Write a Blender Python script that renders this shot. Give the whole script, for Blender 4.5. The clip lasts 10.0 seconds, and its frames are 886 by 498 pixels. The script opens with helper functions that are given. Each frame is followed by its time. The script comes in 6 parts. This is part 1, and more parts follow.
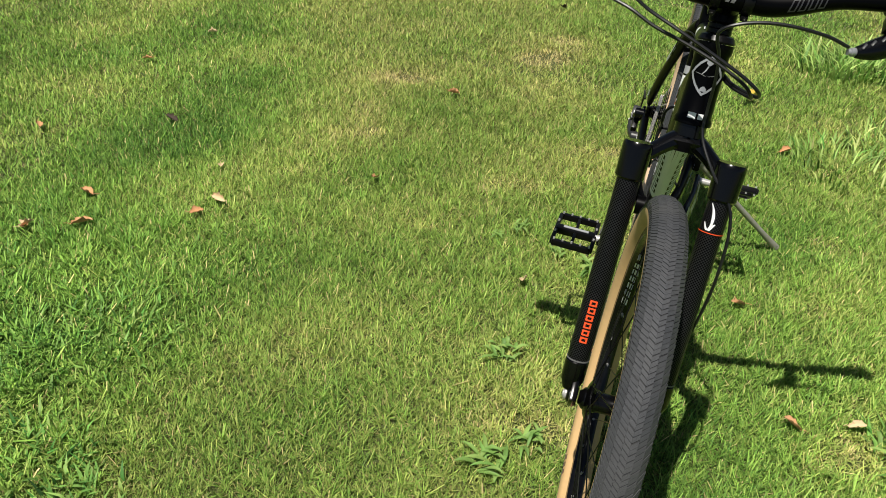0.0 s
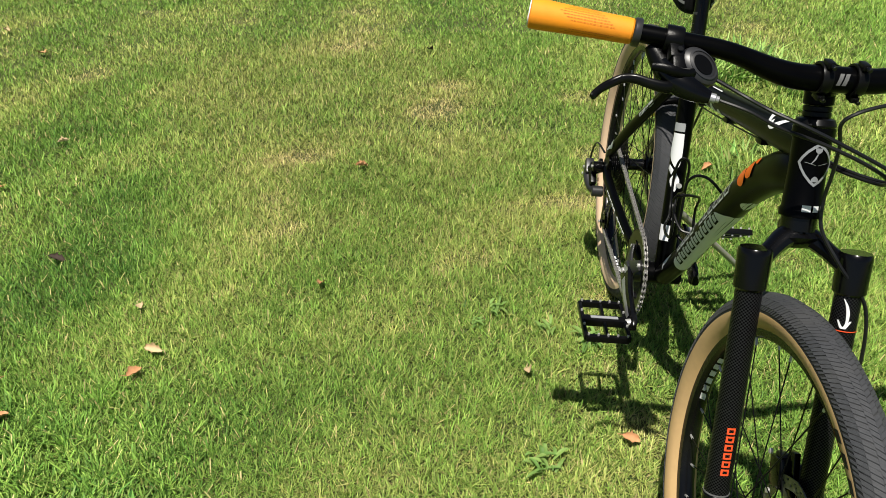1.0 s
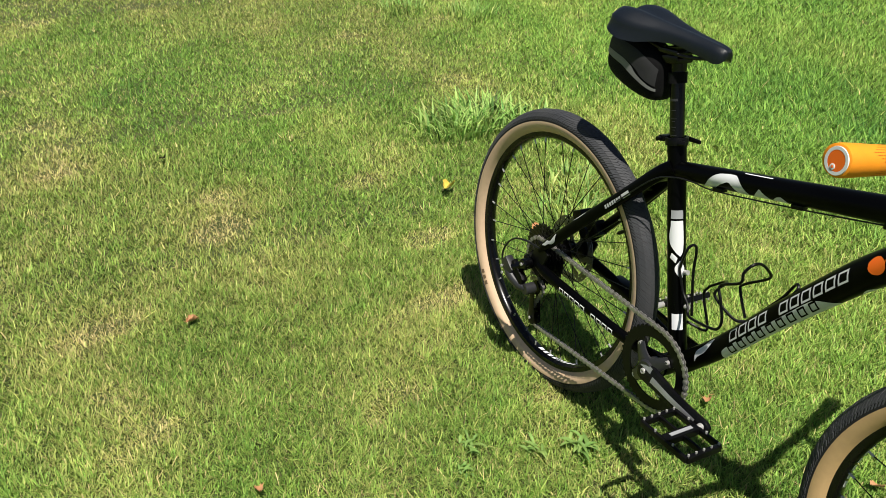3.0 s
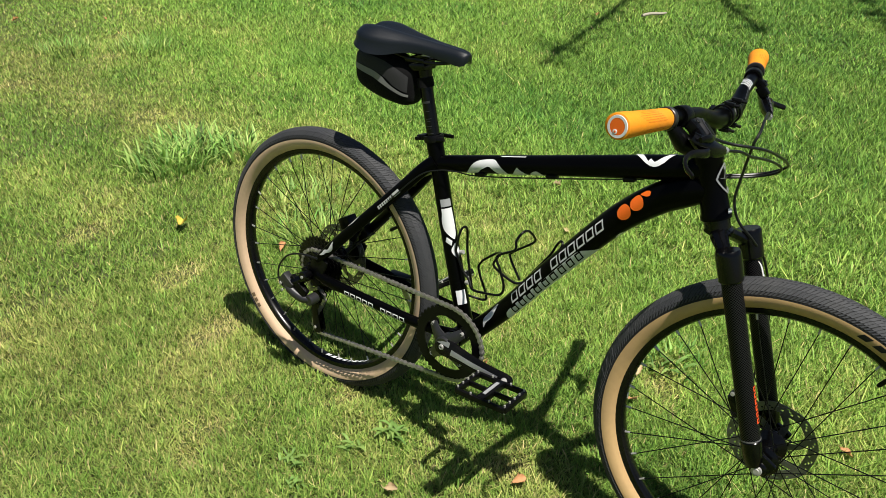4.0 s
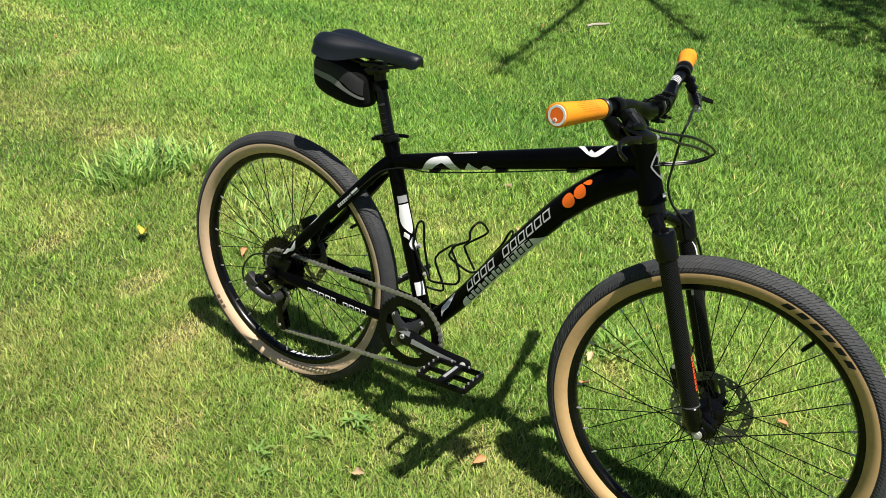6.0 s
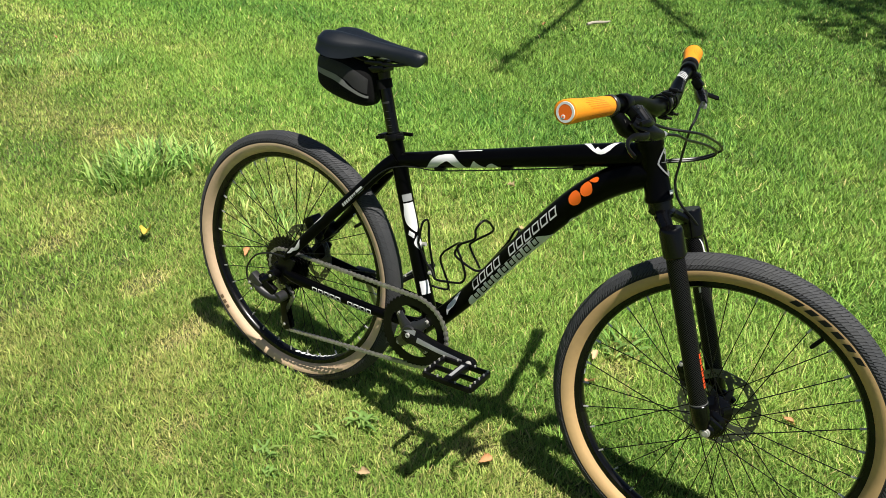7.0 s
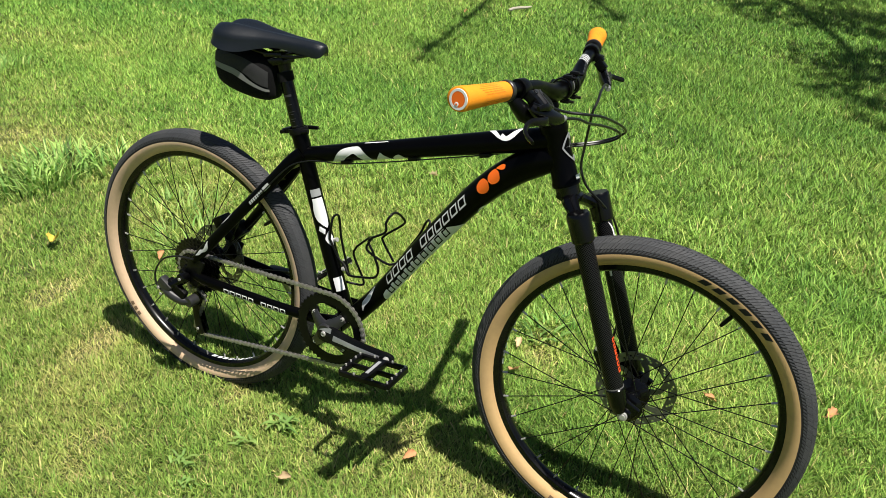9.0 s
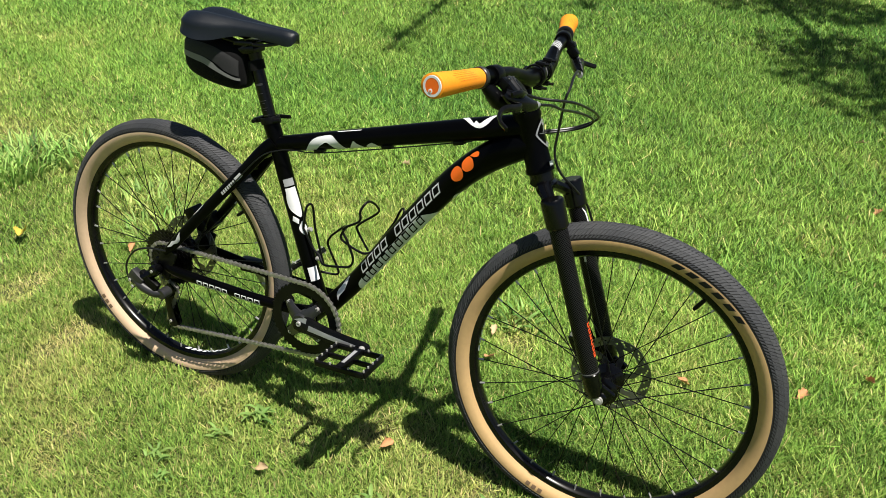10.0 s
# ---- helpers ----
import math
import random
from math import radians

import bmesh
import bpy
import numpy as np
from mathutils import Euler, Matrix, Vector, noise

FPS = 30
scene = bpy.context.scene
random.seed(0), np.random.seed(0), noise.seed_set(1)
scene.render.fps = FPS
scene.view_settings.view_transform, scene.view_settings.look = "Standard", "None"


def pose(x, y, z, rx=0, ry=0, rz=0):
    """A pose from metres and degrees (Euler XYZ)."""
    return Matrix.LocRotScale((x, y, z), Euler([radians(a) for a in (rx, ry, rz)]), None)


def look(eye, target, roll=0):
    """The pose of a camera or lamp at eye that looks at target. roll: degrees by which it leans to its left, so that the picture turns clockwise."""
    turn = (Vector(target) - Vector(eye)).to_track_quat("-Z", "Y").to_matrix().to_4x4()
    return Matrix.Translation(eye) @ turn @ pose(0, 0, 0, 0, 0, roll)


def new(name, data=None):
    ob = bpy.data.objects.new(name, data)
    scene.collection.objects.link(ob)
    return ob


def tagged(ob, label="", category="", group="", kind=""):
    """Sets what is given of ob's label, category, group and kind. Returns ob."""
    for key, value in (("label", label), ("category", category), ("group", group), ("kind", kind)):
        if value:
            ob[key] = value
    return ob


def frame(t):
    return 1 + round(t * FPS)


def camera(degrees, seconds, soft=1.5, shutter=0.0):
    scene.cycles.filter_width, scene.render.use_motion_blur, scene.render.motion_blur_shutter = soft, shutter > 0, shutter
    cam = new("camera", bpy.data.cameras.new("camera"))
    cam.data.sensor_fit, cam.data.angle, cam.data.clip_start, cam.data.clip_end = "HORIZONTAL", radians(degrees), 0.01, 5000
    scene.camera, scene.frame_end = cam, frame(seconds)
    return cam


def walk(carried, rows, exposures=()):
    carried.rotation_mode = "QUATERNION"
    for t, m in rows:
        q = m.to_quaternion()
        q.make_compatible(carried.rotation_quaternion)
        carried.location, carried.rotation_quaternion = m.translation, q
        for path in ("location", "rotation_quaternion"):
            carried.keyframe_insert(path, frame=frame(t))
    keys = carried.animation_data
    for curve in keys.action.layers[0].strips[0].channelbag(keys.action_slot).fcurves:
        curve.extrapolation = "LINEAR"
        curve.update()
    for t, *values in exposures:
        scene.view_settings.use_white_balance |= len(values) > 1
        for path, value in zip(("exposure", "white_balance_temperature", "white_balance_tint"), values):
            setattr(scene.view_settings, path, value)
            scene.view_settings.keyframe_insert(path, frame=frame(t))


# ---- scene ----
cam = camera(55.44, 10.0, soft=0.56)
PATH = [
    (0.0, pose(0.7738, 0.5665, 1.2425, 55.068, -2.885, 16.812)),
    (0.5, pose(0.5780, 0.6249, 1.2306, 55.531, -3.189, 9.003)),
    (1.0, pose(0.3709, 0.7840, 1.2842, 56.527, 0.097, 0.474)),
    (1.5, pose(0.1655, 0.8956, 1.2694, 57.240, -2.417, -4.705)),
    (2.0, pose(-0.0384, 1.0131, 1.2900, 57.965, -2.711, -14.954)),
    (3.5, pose(-0.4015, 1.3690, 1.3164, 61.563, -1.195, -41.330)),
    (4.0, pose(-0.5236, 1.3704, 1.3283, 62.019, -2.431, -54.496)),
    (4.5, pose(-0.5787, 1.3369, 1.3330, 62.593, -3.861, -56.818)),
    (5.0, pose(-0.6030, 1.3123, 1.3366, 62.885, -2.917, -56.921)),
    (5.5, pose(-0.6137, 1.3055, 1.3360, 63.153, -2.554, -57.536)),
    (7.0, pose(-0.6204, 1.3228, 1.3284, 63.118, -2.087, -58.055)),
    (7.5, pose(-0.6093, 1.3239, 1.3283, 62.846, -2.085, -58.042)),
    (8.0, pose(-0.5893, 1.3212, 1.3310, 62.789, -1.718, -58.456)),
    (8.5, pose(-0.5805, 1.3156, 1.3266, 62.799, -1.322, -59.045)),
    (9.0, pose(-0.5598, 1.2879, 1.3189, 62.600, -1.543, -62.879)),
    (9.5, pose(-0.5586, 1.2857, 1.3206, 62.252, -1.738, -64.279)),
    (10.0, pose(-0.5629, 1.2910, 1.3154, 61.964, -1.757, -64.860)),
]
# the picture brightens a little once the whole bicycle is in view
walk(cam, PATH, [(0.0, 0.33), (2.0, 0.36), (4.0, 0.35), (4.5, 0.45), (5.5, 0.53), (7.0, 0.53), (10.0, 0.54)])

# ---------------------------------------------------------------- light
SUN = Vector((-0.130, -0.355, 0.926)).normalized()
world = bpy.data.worlds.new("sky")
scene.world = world
world.use_nodes = True
wn, wl = world.node_tree.nodes, world.node_tree.links
wn.clear()
sky = wn.new("ShaderNodeTexSky")
sky.sky_type, sky.sun_disc = "NISHITA", False
sky.sun_elevation = math.asin(SUN.z)
sky.sun_rotation = math.atan2(SUN.x, SUN.y)
bg = wn.new("ShaderNodeBackground")
bg.inputs["Strength"].default_value = 0.040
wo = wn.new("ShaderNodeOutputWorld")
wl.new(sky.outputs[0], bg.inputs[0])
wl.new(bg.outputs[0], wo.inputs[0])
sun = new("sun", bpy.data.lights.new("sun", "SUN"))
sun.data.energy, sun.data.angle, sun.data.color = 5.0, radians(0.55), (1.0, 0.95, 0.86)
sun.matrix_world = look((0, 0, 12), Vector((0, 0, 12)) - SUN)


# ---------------------------------------------------------------- materials
def mat(name, color, rough=0.5, metal=0.0, grain=0.0, scale=60.0, bump=0.0, bump_scale=None, spec=0.5, coat=0.0, sheen=0.0, dust=None, dust_scale=9.0, dust_amt=0.3):
    """A painted, moulded or metal surface: fine grain, soft dust at a larger scale and fine relief."""
    m = bpy.data.materials.new(name)
    m.use_nodes = True
    n, l = m.node_tree.nodes, m.node_tree.links
    p = n["Principled BSDF"]
    p.inputs["Roughness"].default_value = rough
    p.inputs["Metallic"].default_value = metal
    p.inputs["Specular IOR Level"].default_value = spec
    p.inputs["Coat Weight"].default_value = coat
    p.inputs["Coat Roughness"].default_value = 0.12
    p.inputs["Sheen Weight"].default_value = sheen
    tc = n.new("ShaderNodeTexCoord")
    nz = n.new("ShaderNodeTexNoise")
    nz.inputs["Scale"].default_value, nz.inputs["Detail"].default_value = scale, 5
    l.new(tc.outputs["Object"], nz.inputs["Vector"])
    mix = n.new("ShaderNodeMix")
    mix.data_type = "RGBA"
    mix.inputs["A"].default_value = (*[c * (1 - grain) for c in color], 1)
    mix.inputs["B"].default_value = (*[min(1, c * (1 + grain)) for c in color], 1)
    l.new(nz.outputs["Fac"], mix.inputs["Factor"])
    out = mix.outputs["Result"]
    if dust:
        nd = n.new("ShaderNodeTexNoise")
        nd.inputs["Scale"].default_value, nd.inputs["Detail"].default_value = dust_scale, 7
        l.new(tc.outputs["Object"], nd.inputs["Vector"])
        rr = n.new("ShaderNodeMapRange")
        rr.inputs["From Min"].default_value, rr.inputs["From Max"].default_value = 0.42, 0.75
        rr.inputs["To Max"].default_value = dust_amt
        l.new(nd.outputs["Fac"], rr.inputs["Value"])
        mx = n.new("ShaderNodeMix")
        mx.data_type = "RGBA"
        l.new(rr.outputs["Result"], mx.inputs["Factor"])
        l.new(out, mx.inputs["A"])
        mx.inputs["B"].default_value = (*dust, 1)
        out = mx.outputs["Result"]
        rg = n.new("ShaderNodeMapRange")
        rg.inputs["To Min"].default_value, rg.inputs["To Max"].default_value = rough, min(1, rough + 0.3 * dust_amt + 0.08)
        l.new(nd.outputs["Fac"], rg.inputs["Value"])
        l.new(rg.outputs["Result"], p.inputs["Roughness"])
    l.new(out, p.inputs["Base Color"])
    if bump:
        nb = n.new("ShaderNodeTexNoise")
        nb.inputs["Scale"].default_value, nb.inputs["Detail"].default_value = bump_scale or scale * 4, 4
        l.new(tc.outputs["Object"], nb.inputs["Vector"])
        b = n.new("ShaderNodeBump")
        b.inputs["Strength"].default_value, b.inputs["Distance"].default_value = bump, 0.002
        l.new(nb.outputs["Fac"], b.inputs["Height"])
        l.new(b.outputs["Normal"], p.inputs["Normal"])
    return m


def carbon_weave():
    """Clear-coated plain weave, cells of a few millimetres; every second tow is glossier and paler, for the light it
    catches.
    """
    m = mat("carbon_weave", (0.003, 0.003, 0.0035), 0.34, spec=0.08)
    n, l = m.node_tree.nodes, m.node_tree.links
    p = n["Principled BSDF"]
    tc = n.new("ShaderNodeTexCoord")
    ch = n.new("ShaderNodeTexChecker")
    ch.inputs["Scale"].default_value = 1.0
    # part of the tows' sheen is put into the base colour
    ch.inputs["Color1"].default_value = (0.0012, 0.0012, 0.0014, 1)
    ch.inputs["Color2"].default_value = (0.013, 0.013, 0.0138, 1)
    l.new(tc.outputs["UV"], ch.inputs["Vector"])
    l.new(ch.outputs["Color"], p.inputs["Base Color"])
    gl = n.new("ShaderNodeMapRange")
    gl.inputs["To Min"].default_value, gl.inputs["To Max"].default_value = 0.30, 0.05
    l.new(ch.outputs["Fac"], gl.inputs["Value"])
    l.new(gl.outputs["Result"], p.inputs["Specular IOR Level"])
    return m


def lawn_material(name, straw, pale, green, deep, shine=0.5, trans=0.35, rough=0.36):
    """Blades: each has a tone (straw to deep green) and a lightness of its own."""
    m = bpy.data.materials.new(name)
    m.use_nodes = True
    n, l = m.node_tree.nodes, m.node_tree.links
    p, out = n["Principled BSDF"], n["Material Output"]
    at = n.new("ShaderNodeAttribute")
    at.attribute_name = "tone"
    lu = n.new("ShaderNodeAttribute")
    lu.attribute_name = "lum"
    tc = n.new("ShaderNodeTexCoord")
    sm = n.new("ShaderNodeTexNoise")
    sm.inputs["Scale"].default_value, sm.inputs["Detail"].default_value = 90.0, 3
    l.new(tc.outputs["Object"], sm.inputs["Vector"])
    a1 = n.new("ShaderNodeMath")
    a1.operation = "MULTIPLY_ADD"
    l.new(sm.outputs["Fac"], a1.inputs[0])
    a1.inputs[1].default_value = 0.3
    l.new(at.outputs["Fac"], a1.inputs[2])
    a2 = n.new("ShaderNodeMath")
    a2.operation = "SUBTRACT"
    l.new(a1.outputs[0], a2.inputs[0])
    a2.inputs[1].default_value = 0.15
    ramp = n.new("ShaderNodeValToRGB")
    e = ramp.color_ramp.elements
    e[0].position, e[0].color = 0.0, (*straw, 1)
    e[1].position, e[1].color = 1.0, (*deep, 1)
    e.new(0.30).color = (*pale, 1)
    e.new(0.62).color = (*green, 1)
    l.new(a2.outputs[0], ramp.inputs["Fac"])
    mul = n.new("ShaderNodeVectorMath")
    mul.operation = "SCALE"
    l.new(ramp.outputs["Color"], mul.inputs[0])
    l.new(lu.outputs["Fac"], mul.inputs["Scale"])
    l.new(mul.outputs[0], p.inputs["Base Color"])
    p.inputs["Roughness"].default_value = rough
    p.inputs["Specular IOR Level"].default_value = shine
    tr = n.new("ShaderNodeBsdfTranslucent")
    l.new(mul.outputs[0], tr.inputs["Color"])
    mx = n.new("ShaderNodeMixShader")
    mx.inputs[0].default_value = trans
    l.new(p.outputs[0], mx.inputs[1])
    l.new(tr.outputs[0], mx.inputs[2])
    l.new(mx.outputs[0], out.inputs["Surface"])
    return m


def soil_material():
    """Thatch and soil under the blades, green at a distance."""
    m = mat("thatch", (0.056, 0.074, 0.018), 0.9, grain=0.5, scale=90.0, bump=0.8, bump_scale=160, dust=(0.145, 0.130, 0.045), dust_scale=7.0, dust_amt=0.5)
    return m


M_GRASS = lawn_material("grass", (0.56, 0.46, 0.22), (0.40, 0.425, 0.125), (0.210, 0.350, 0.062), (0.055, 0.155, 0.028), 0.16, 0.21, 0.5)
M_TUFT = lawn_material("tuft_grass", (0.46, 0.47, 0.18), (0.36, 0.47, 0.14), (0.21, 0.38, 0.085), (0.06, 0.19, 0.035), 0.18, 0.28, 0.5)
M_WEED = lawn_material("weed_leaf", (0.27, 0.38, 0.10), (0.20, 0.32, 0.080), (0.14, 0.26, 0.060), (0.10, 0.20, 0.045), 0.25, 0.28, 0.5)
M_SOIL = soil_material()
M_FAR = mat("distant_lawn", (0.074, 0.122, 0.019), 0.85, grain=0.55, scale=40.0, bump=1.0, bump_scale=120, dust=(0.120, 0.150, 0.036), dust_scale=1.3, dust_amt=0.6)
M_PAINT = mat("satin_black_paint", (0.0010, 0.0010, 0.0012), 0.24, grain=0.15, scale=300, spec=0.085, dust=(0.006, 0.0057, 0.005), dust_scale=14, dust_amt=0.08)
M_GLOSS = mat("gloss_black_aluminium", (0.0015, 0.0015, 0.0018), 0.14, grain=0.1, spec=0.34, dust=(0.012, 0.011, 0.010), dust_scale=20, dust_amt=0.08)
M_BLACK = mat("black_anodised_metal", (0.003, 0.003, 0.0034), 0.26, spec=0.2, metal=0.0, grain=0.2, scale=200, dust=(0.016, 0.015, 0.012), dust_scale=25, dust_amt=0.12)
M_PLASTIC = mat("black_plastic", (0.0024, 0.0024, 0.0027), 0.30, grain=0.2, spec=0.17, bump=0.12, bump_scale=900)
M_HOUSING = mat("black_cable_housing", (0.006, 0.006, 0.0065), 0.38, spec=0.5)
M_CRANK = mat("polished_black_crank", (0.003, 0.003, 0.0034), 0.20, spec=0.2, grain=0.15, scale=90, dust=(0.05, 0.048, 0.04), dust_scale=30, dust_amt=0.1)
M_SATIN = mat("satin_dark_grey_alloy", (0.020, 0.020, 0.022), 0.30, spec=0.6, grain=0.2, scale=120, dust=(0.05, 0.048, 0.04), dust_scale=40, dust_amt=0.2)
M_CARBON = carbon_weave()
M_TREAD = mat("grey_worn_rubber", (0.036, 0.038, 0.043), 0.62, grain=0.35, scale=160, bump=0.35, bump_scale=900, dust=(0.085, 0.083, 0.078), dust_scale=12, dust_amt=0.35)
M_SHOULDER = mat("black_rubber", (0.008, 0.008, 0.0085), 0.7, grain=0.25, scale=150, dust=(0.05, 0.045, 0.04), dust_scale=14, dust_amt=0.25)
M_GROOVED = mat("dark_grey_rubber", (0.020, 0.021, 0.024), 0.8, grain=0.3, scale=150, dust=(0.07, 0.065, 0.055), dust_scale=14, dust_amt=0.3)
M_SKIN = mat("tan_sidewall", (0.56, 0.365, 0.165), 0.6, grain=0.10, scale=90, bump=0.15, bump_scale=1500, dust=(0.30, 0.21, 0.12), dust_scale=11, dust_amt=0.35)
M_SKIN_PALE = mat("pale_tan_sidewall", (0.68, 0.485, 0.32), 0.6, grain=0.10, scale=90, bump=0.15, bump_scale=1500, dust=(0.40, 0.28, 0.18), dust_scale=11, dust_amt=0.35)
M_RIM = mat("black_rim", (0.002, 0.002, 0.0024), 0.20, spec=0.34, grain=0.1, dust=(0.03, 0.028, 0.022), dust_scale=16, dust_amt=0.12)
M_STEEL = mat("steel", (0.52, 0.51, 0.49), 0.32, metal=0.45, grain=0.15, scale=150)
M_CHAIN = mat("oily_chain_steel", (0.44, 0.425, 0.40), 0.30, metal=0.7, grain=0.35, scale=120, dust=(0.05, 0.042, 0.035), dust_scale=140, dust_amt=0.45)
M_COG = mat("dark_cog_steel", (0.050, 0.049, 0.047), 0.34, metal=1.0, grain=0.3, scale=120)
M_ROTOR = mat("brushed_rotor_steel", (0.20, 0.20, 0.202), 0.36, metal=0.80, grain=0.2, scale=240)
M_SILVER = mat("silver_decal", (0.58, 0.59, 0.60), 0.42, grain=0.05)
M_BADGE = mat("dull_silver_badge", (0.36, 0.37, 0.38), 0.35, metal=0.5, grain=0.2, scale=120)
M_WHITE = mat("white_decal", (0.74, 0.75, 0.76), 0.40, grain=0.04, scale=40)
M_GREYD = mat("grey_decal", (0.30, 0.31, 0.32), 0.40, grain=0.05)
M_ORANGE = mat("orange_rubber", (0.90, 0.30, 0.005), 0.6, grain=0.06, scale=120, bump=0.2, bump_scale=1400, dust=(0.70, 0.24, 0.03), dust_scale=20, dust_amt=0.4)
M_ORANGED = mat("orange_decal", (0.90, 0.155, 0.010), 0.42, grain=0.04)
M_RED = mat("red_orange_decal", (0.80, 0.085, 0.020), 0.42, grain=0.05)
M_SADDLE = mat("blue_black_leather", (0.0050, 0.0076, 0.0118), 0.34, grain=0.15, scale=260, bump=0.22, bump_scale=1300, dust=(0.014, 0.015, 0.018), dust_scale=12, dust_amt=0.2, spec=0.45)
M_FABRIC = mat("black_nylon", (0.003, 0.003, 0.0035), 0.8, grain=0.3, scale=700, bump=0.5, bump_scale=1600, sheen=0.03, spec=0.15)
M_GREYF = mat("grey_nylon", (0.015, 0.015, 0.017), 0.7, grain=0.25, scale=900, bump=0.5, bump_scale=1600)
M_REFL = mat("silver_reflective_piping", (0.20, 0.20, 0.20), 0.5, grain=0.2, scale=500)
M_STAND = mat("dull_aluminium", (0.42, 0.40, 0.35), 0.5, metal=0.6, grain=0.2, scale=90, dust=(0.22, 0.19, 0.13), dust_scale=30, dust_amt=0.5)
M_LEAFDRY = mat("dry_brown_leaf", (0.52, 0.26, 0.115), 0.7, grain=0.35, scale=70, bump=0.3, bump_scale=300, dust=(0.50, 0.33, 0.18), dust_scale=50, dust_amt=0.6)
M_LEAFYEL = mat("yellow_leaf", (0.72, 0.54, 0.09), 0.6, grain=0.25, scale=70, bump=0.3, bump_scale=300)
M_LEAFDARK = mat("rotten_dark_leaf", (0.045, 0.028, 0.018), 0.8, grain=0.4, scale=80, bump=0.3, bump_scale=300)
M_PALE = mat("pale_dry_bark", (0.38, 0.34, 0.28), 0.8, grain=0.3, scale=90, bump=0.4, bump_scale=300)
M_BARK = mat("bark", (0.16, 0.12, 0.085), 0.9, grain=0.5, scale=12, bump=0.9, bump_scale=40)
M_TREELEAF = mat("tree_leaf", (0.055, 0.095, 0.020), 0.5, grain=0.4, scale=3)


# ---------------------------------------------------------------- mesh tools
def finish(bm, name, mats, angle=35):
    me = bpy.data.meshes.new(name)
    bmesh.ops.recalc_face_normals(bm, faces=bm.faces)
    bm.to_mesh(me)
    bm.free()
    for m in mats if isinstance(mats, (list, tuple)) else [mats]:
        me.materials.append(m)
    me.polygons.foreach_set("use_smooth", [True] * len(me.polygons))
    me.set_sharp_from_angle(angle=radians(angle))
    return me


def part(name, bm, mats, parent, label="", m=None, angle=35):
    """Links a bmesh (or a shared mesh) as one mesh object under a thing or a part."""
    me = bm if isinstance(bm, bpy.types.Mesh) else finish(bm, name, mats, angle)
    ob = new(name, me)
    ob.parent = parent
    if m is not None:
        ob.matrix_basis = m
    if label:
        ob["label"] = label
    return ob


def curve(pts, n=6):
    """Catmull-Rom through the points (tuples of any length), n steps a span."""
    p = [np.array(q, float) for q in pts]
    p = [2 * p[0] - p[1], *p, 2 * p[-1] - p[-2]]
    out = []
    for i in range(1, len(p) - 2):
        a, b, c, d = p[i - 1:i + 3]
        for k in range(n):
            t = k / n
            out.append(0.5 * (2 * b + (c - a) * t + (2 * a - 5 * b + 4 * c - d) * t * t + (3 * b - a - 3 * c + d) * t ** 3))
    out.append(p[-2])
    return out


def frames(pts, side=(0, -1, 0)):
    """For each point of a path: centre, tangent, side and up directions."""
    P = [Vector(q[:3]) for q in pts]
    res, prev = [], Vector(side)
    for i, c in enumerate(P):
        t = (P[min(i + 1, len(P) - 1)] - P[max(i - 1, 0)]).normalized()
        s = (prev - t * prev.dot(t))
        s = s.normalized() if s.length > 1e-6 else t.orthogonal().normalized()
        prev = s
        res.append((c, t, s, t.cross(s) * -1))
    return res


def tube(bm, pts, r, seg=12, caps=True, flat=1.0, uv=None, mi=0, side=(0, -1, 0)):
    """A swept tube; r is a number or one radius a point; flat squeezes it sideways; uv: cell size of a woven map."""
    fr = frames(pts, side)
    rr = r if isinstance(r, (list, tuple)) else [r] * len(fr)
    rings = []
    for (c, t, s, u), q in zip(fr, rr):
        rings.append([bm.verts.new(c + s * (q * flat * math.cos(2 * math.pi * k / seg)) + u * (q * math.sin(2 * math.pi * k / seg))) for k in range(seg)])
    layer = bm.loops.layers.uv.verify() if uv else None
    run = 0.0
    for i, (a, b) in enumerate(zip(rings, rings[1:])):
        step = (fr[i + 1][0] - fr[i][0]).length
        for k in range(seg):
            f = bm.faces.new((a[k], a[(k + 1) % seg], b[(k + 1) % seg], b[k]))
            f.material_index = mi
            if uv:
                w = 2 * math.pi * rr[i] / uv / seg
                for lp, q in zip(f.loops, ((k * w, run / uv), ((k + 1) * w, run / uv), ((k + 1) * w, (run + step) / uv), (k * w, (run + step) / uv))):
                    lp[layer].uv = q
        run += step
    if caps:
        for ring in (rings[0][::-1], rings[-1]):
            bm.faces.new(ring).material_index = mi
    return bm


def lathe(bm, prof, seg=48, closed=False, mi=None, centre=(0, 0, 0)):
    """Turns a profile of (radius, y) round the local Y axis; mi: a material index for each strip."""
    c = Vector(centre)
    rings = [[bm.verts.new(c + Vector((r * math.cos(2 * math.pi * k / seg), y, r * math.sin(2 * math.pi * k / seg)))) for k in range(seg)] for r, y in prof]
    pairs = list(zip(rings, rings[1:])) + ([(rings[-1], rings[0])] if closed else [])
    for i, (a, b) in enumerate(pairs):
        for k in range(seg):
            f = bm.faces.new((a[k], a[(k + 1) % seg], b[(k + 1) % seg], b[k]))
            f.material_index = mi[i] if mi else 0
    return bm


def disc(bm, r, y0, y1, seg=24, centre=(0, 0, 0), edge=0.0):
    """A turned solid plug along Y."""
    e = edge or min(r, abs(y1 - y0)) * 0.15
    s = 1 if y1 > y0 else -1
    return lathe(bm, [(1e-4, y0), (r - e, y0), (r, y0 + s * e), (r, y1 - s * e), (r - e, y1), (1e-4, y1)], seg, centre=centre)


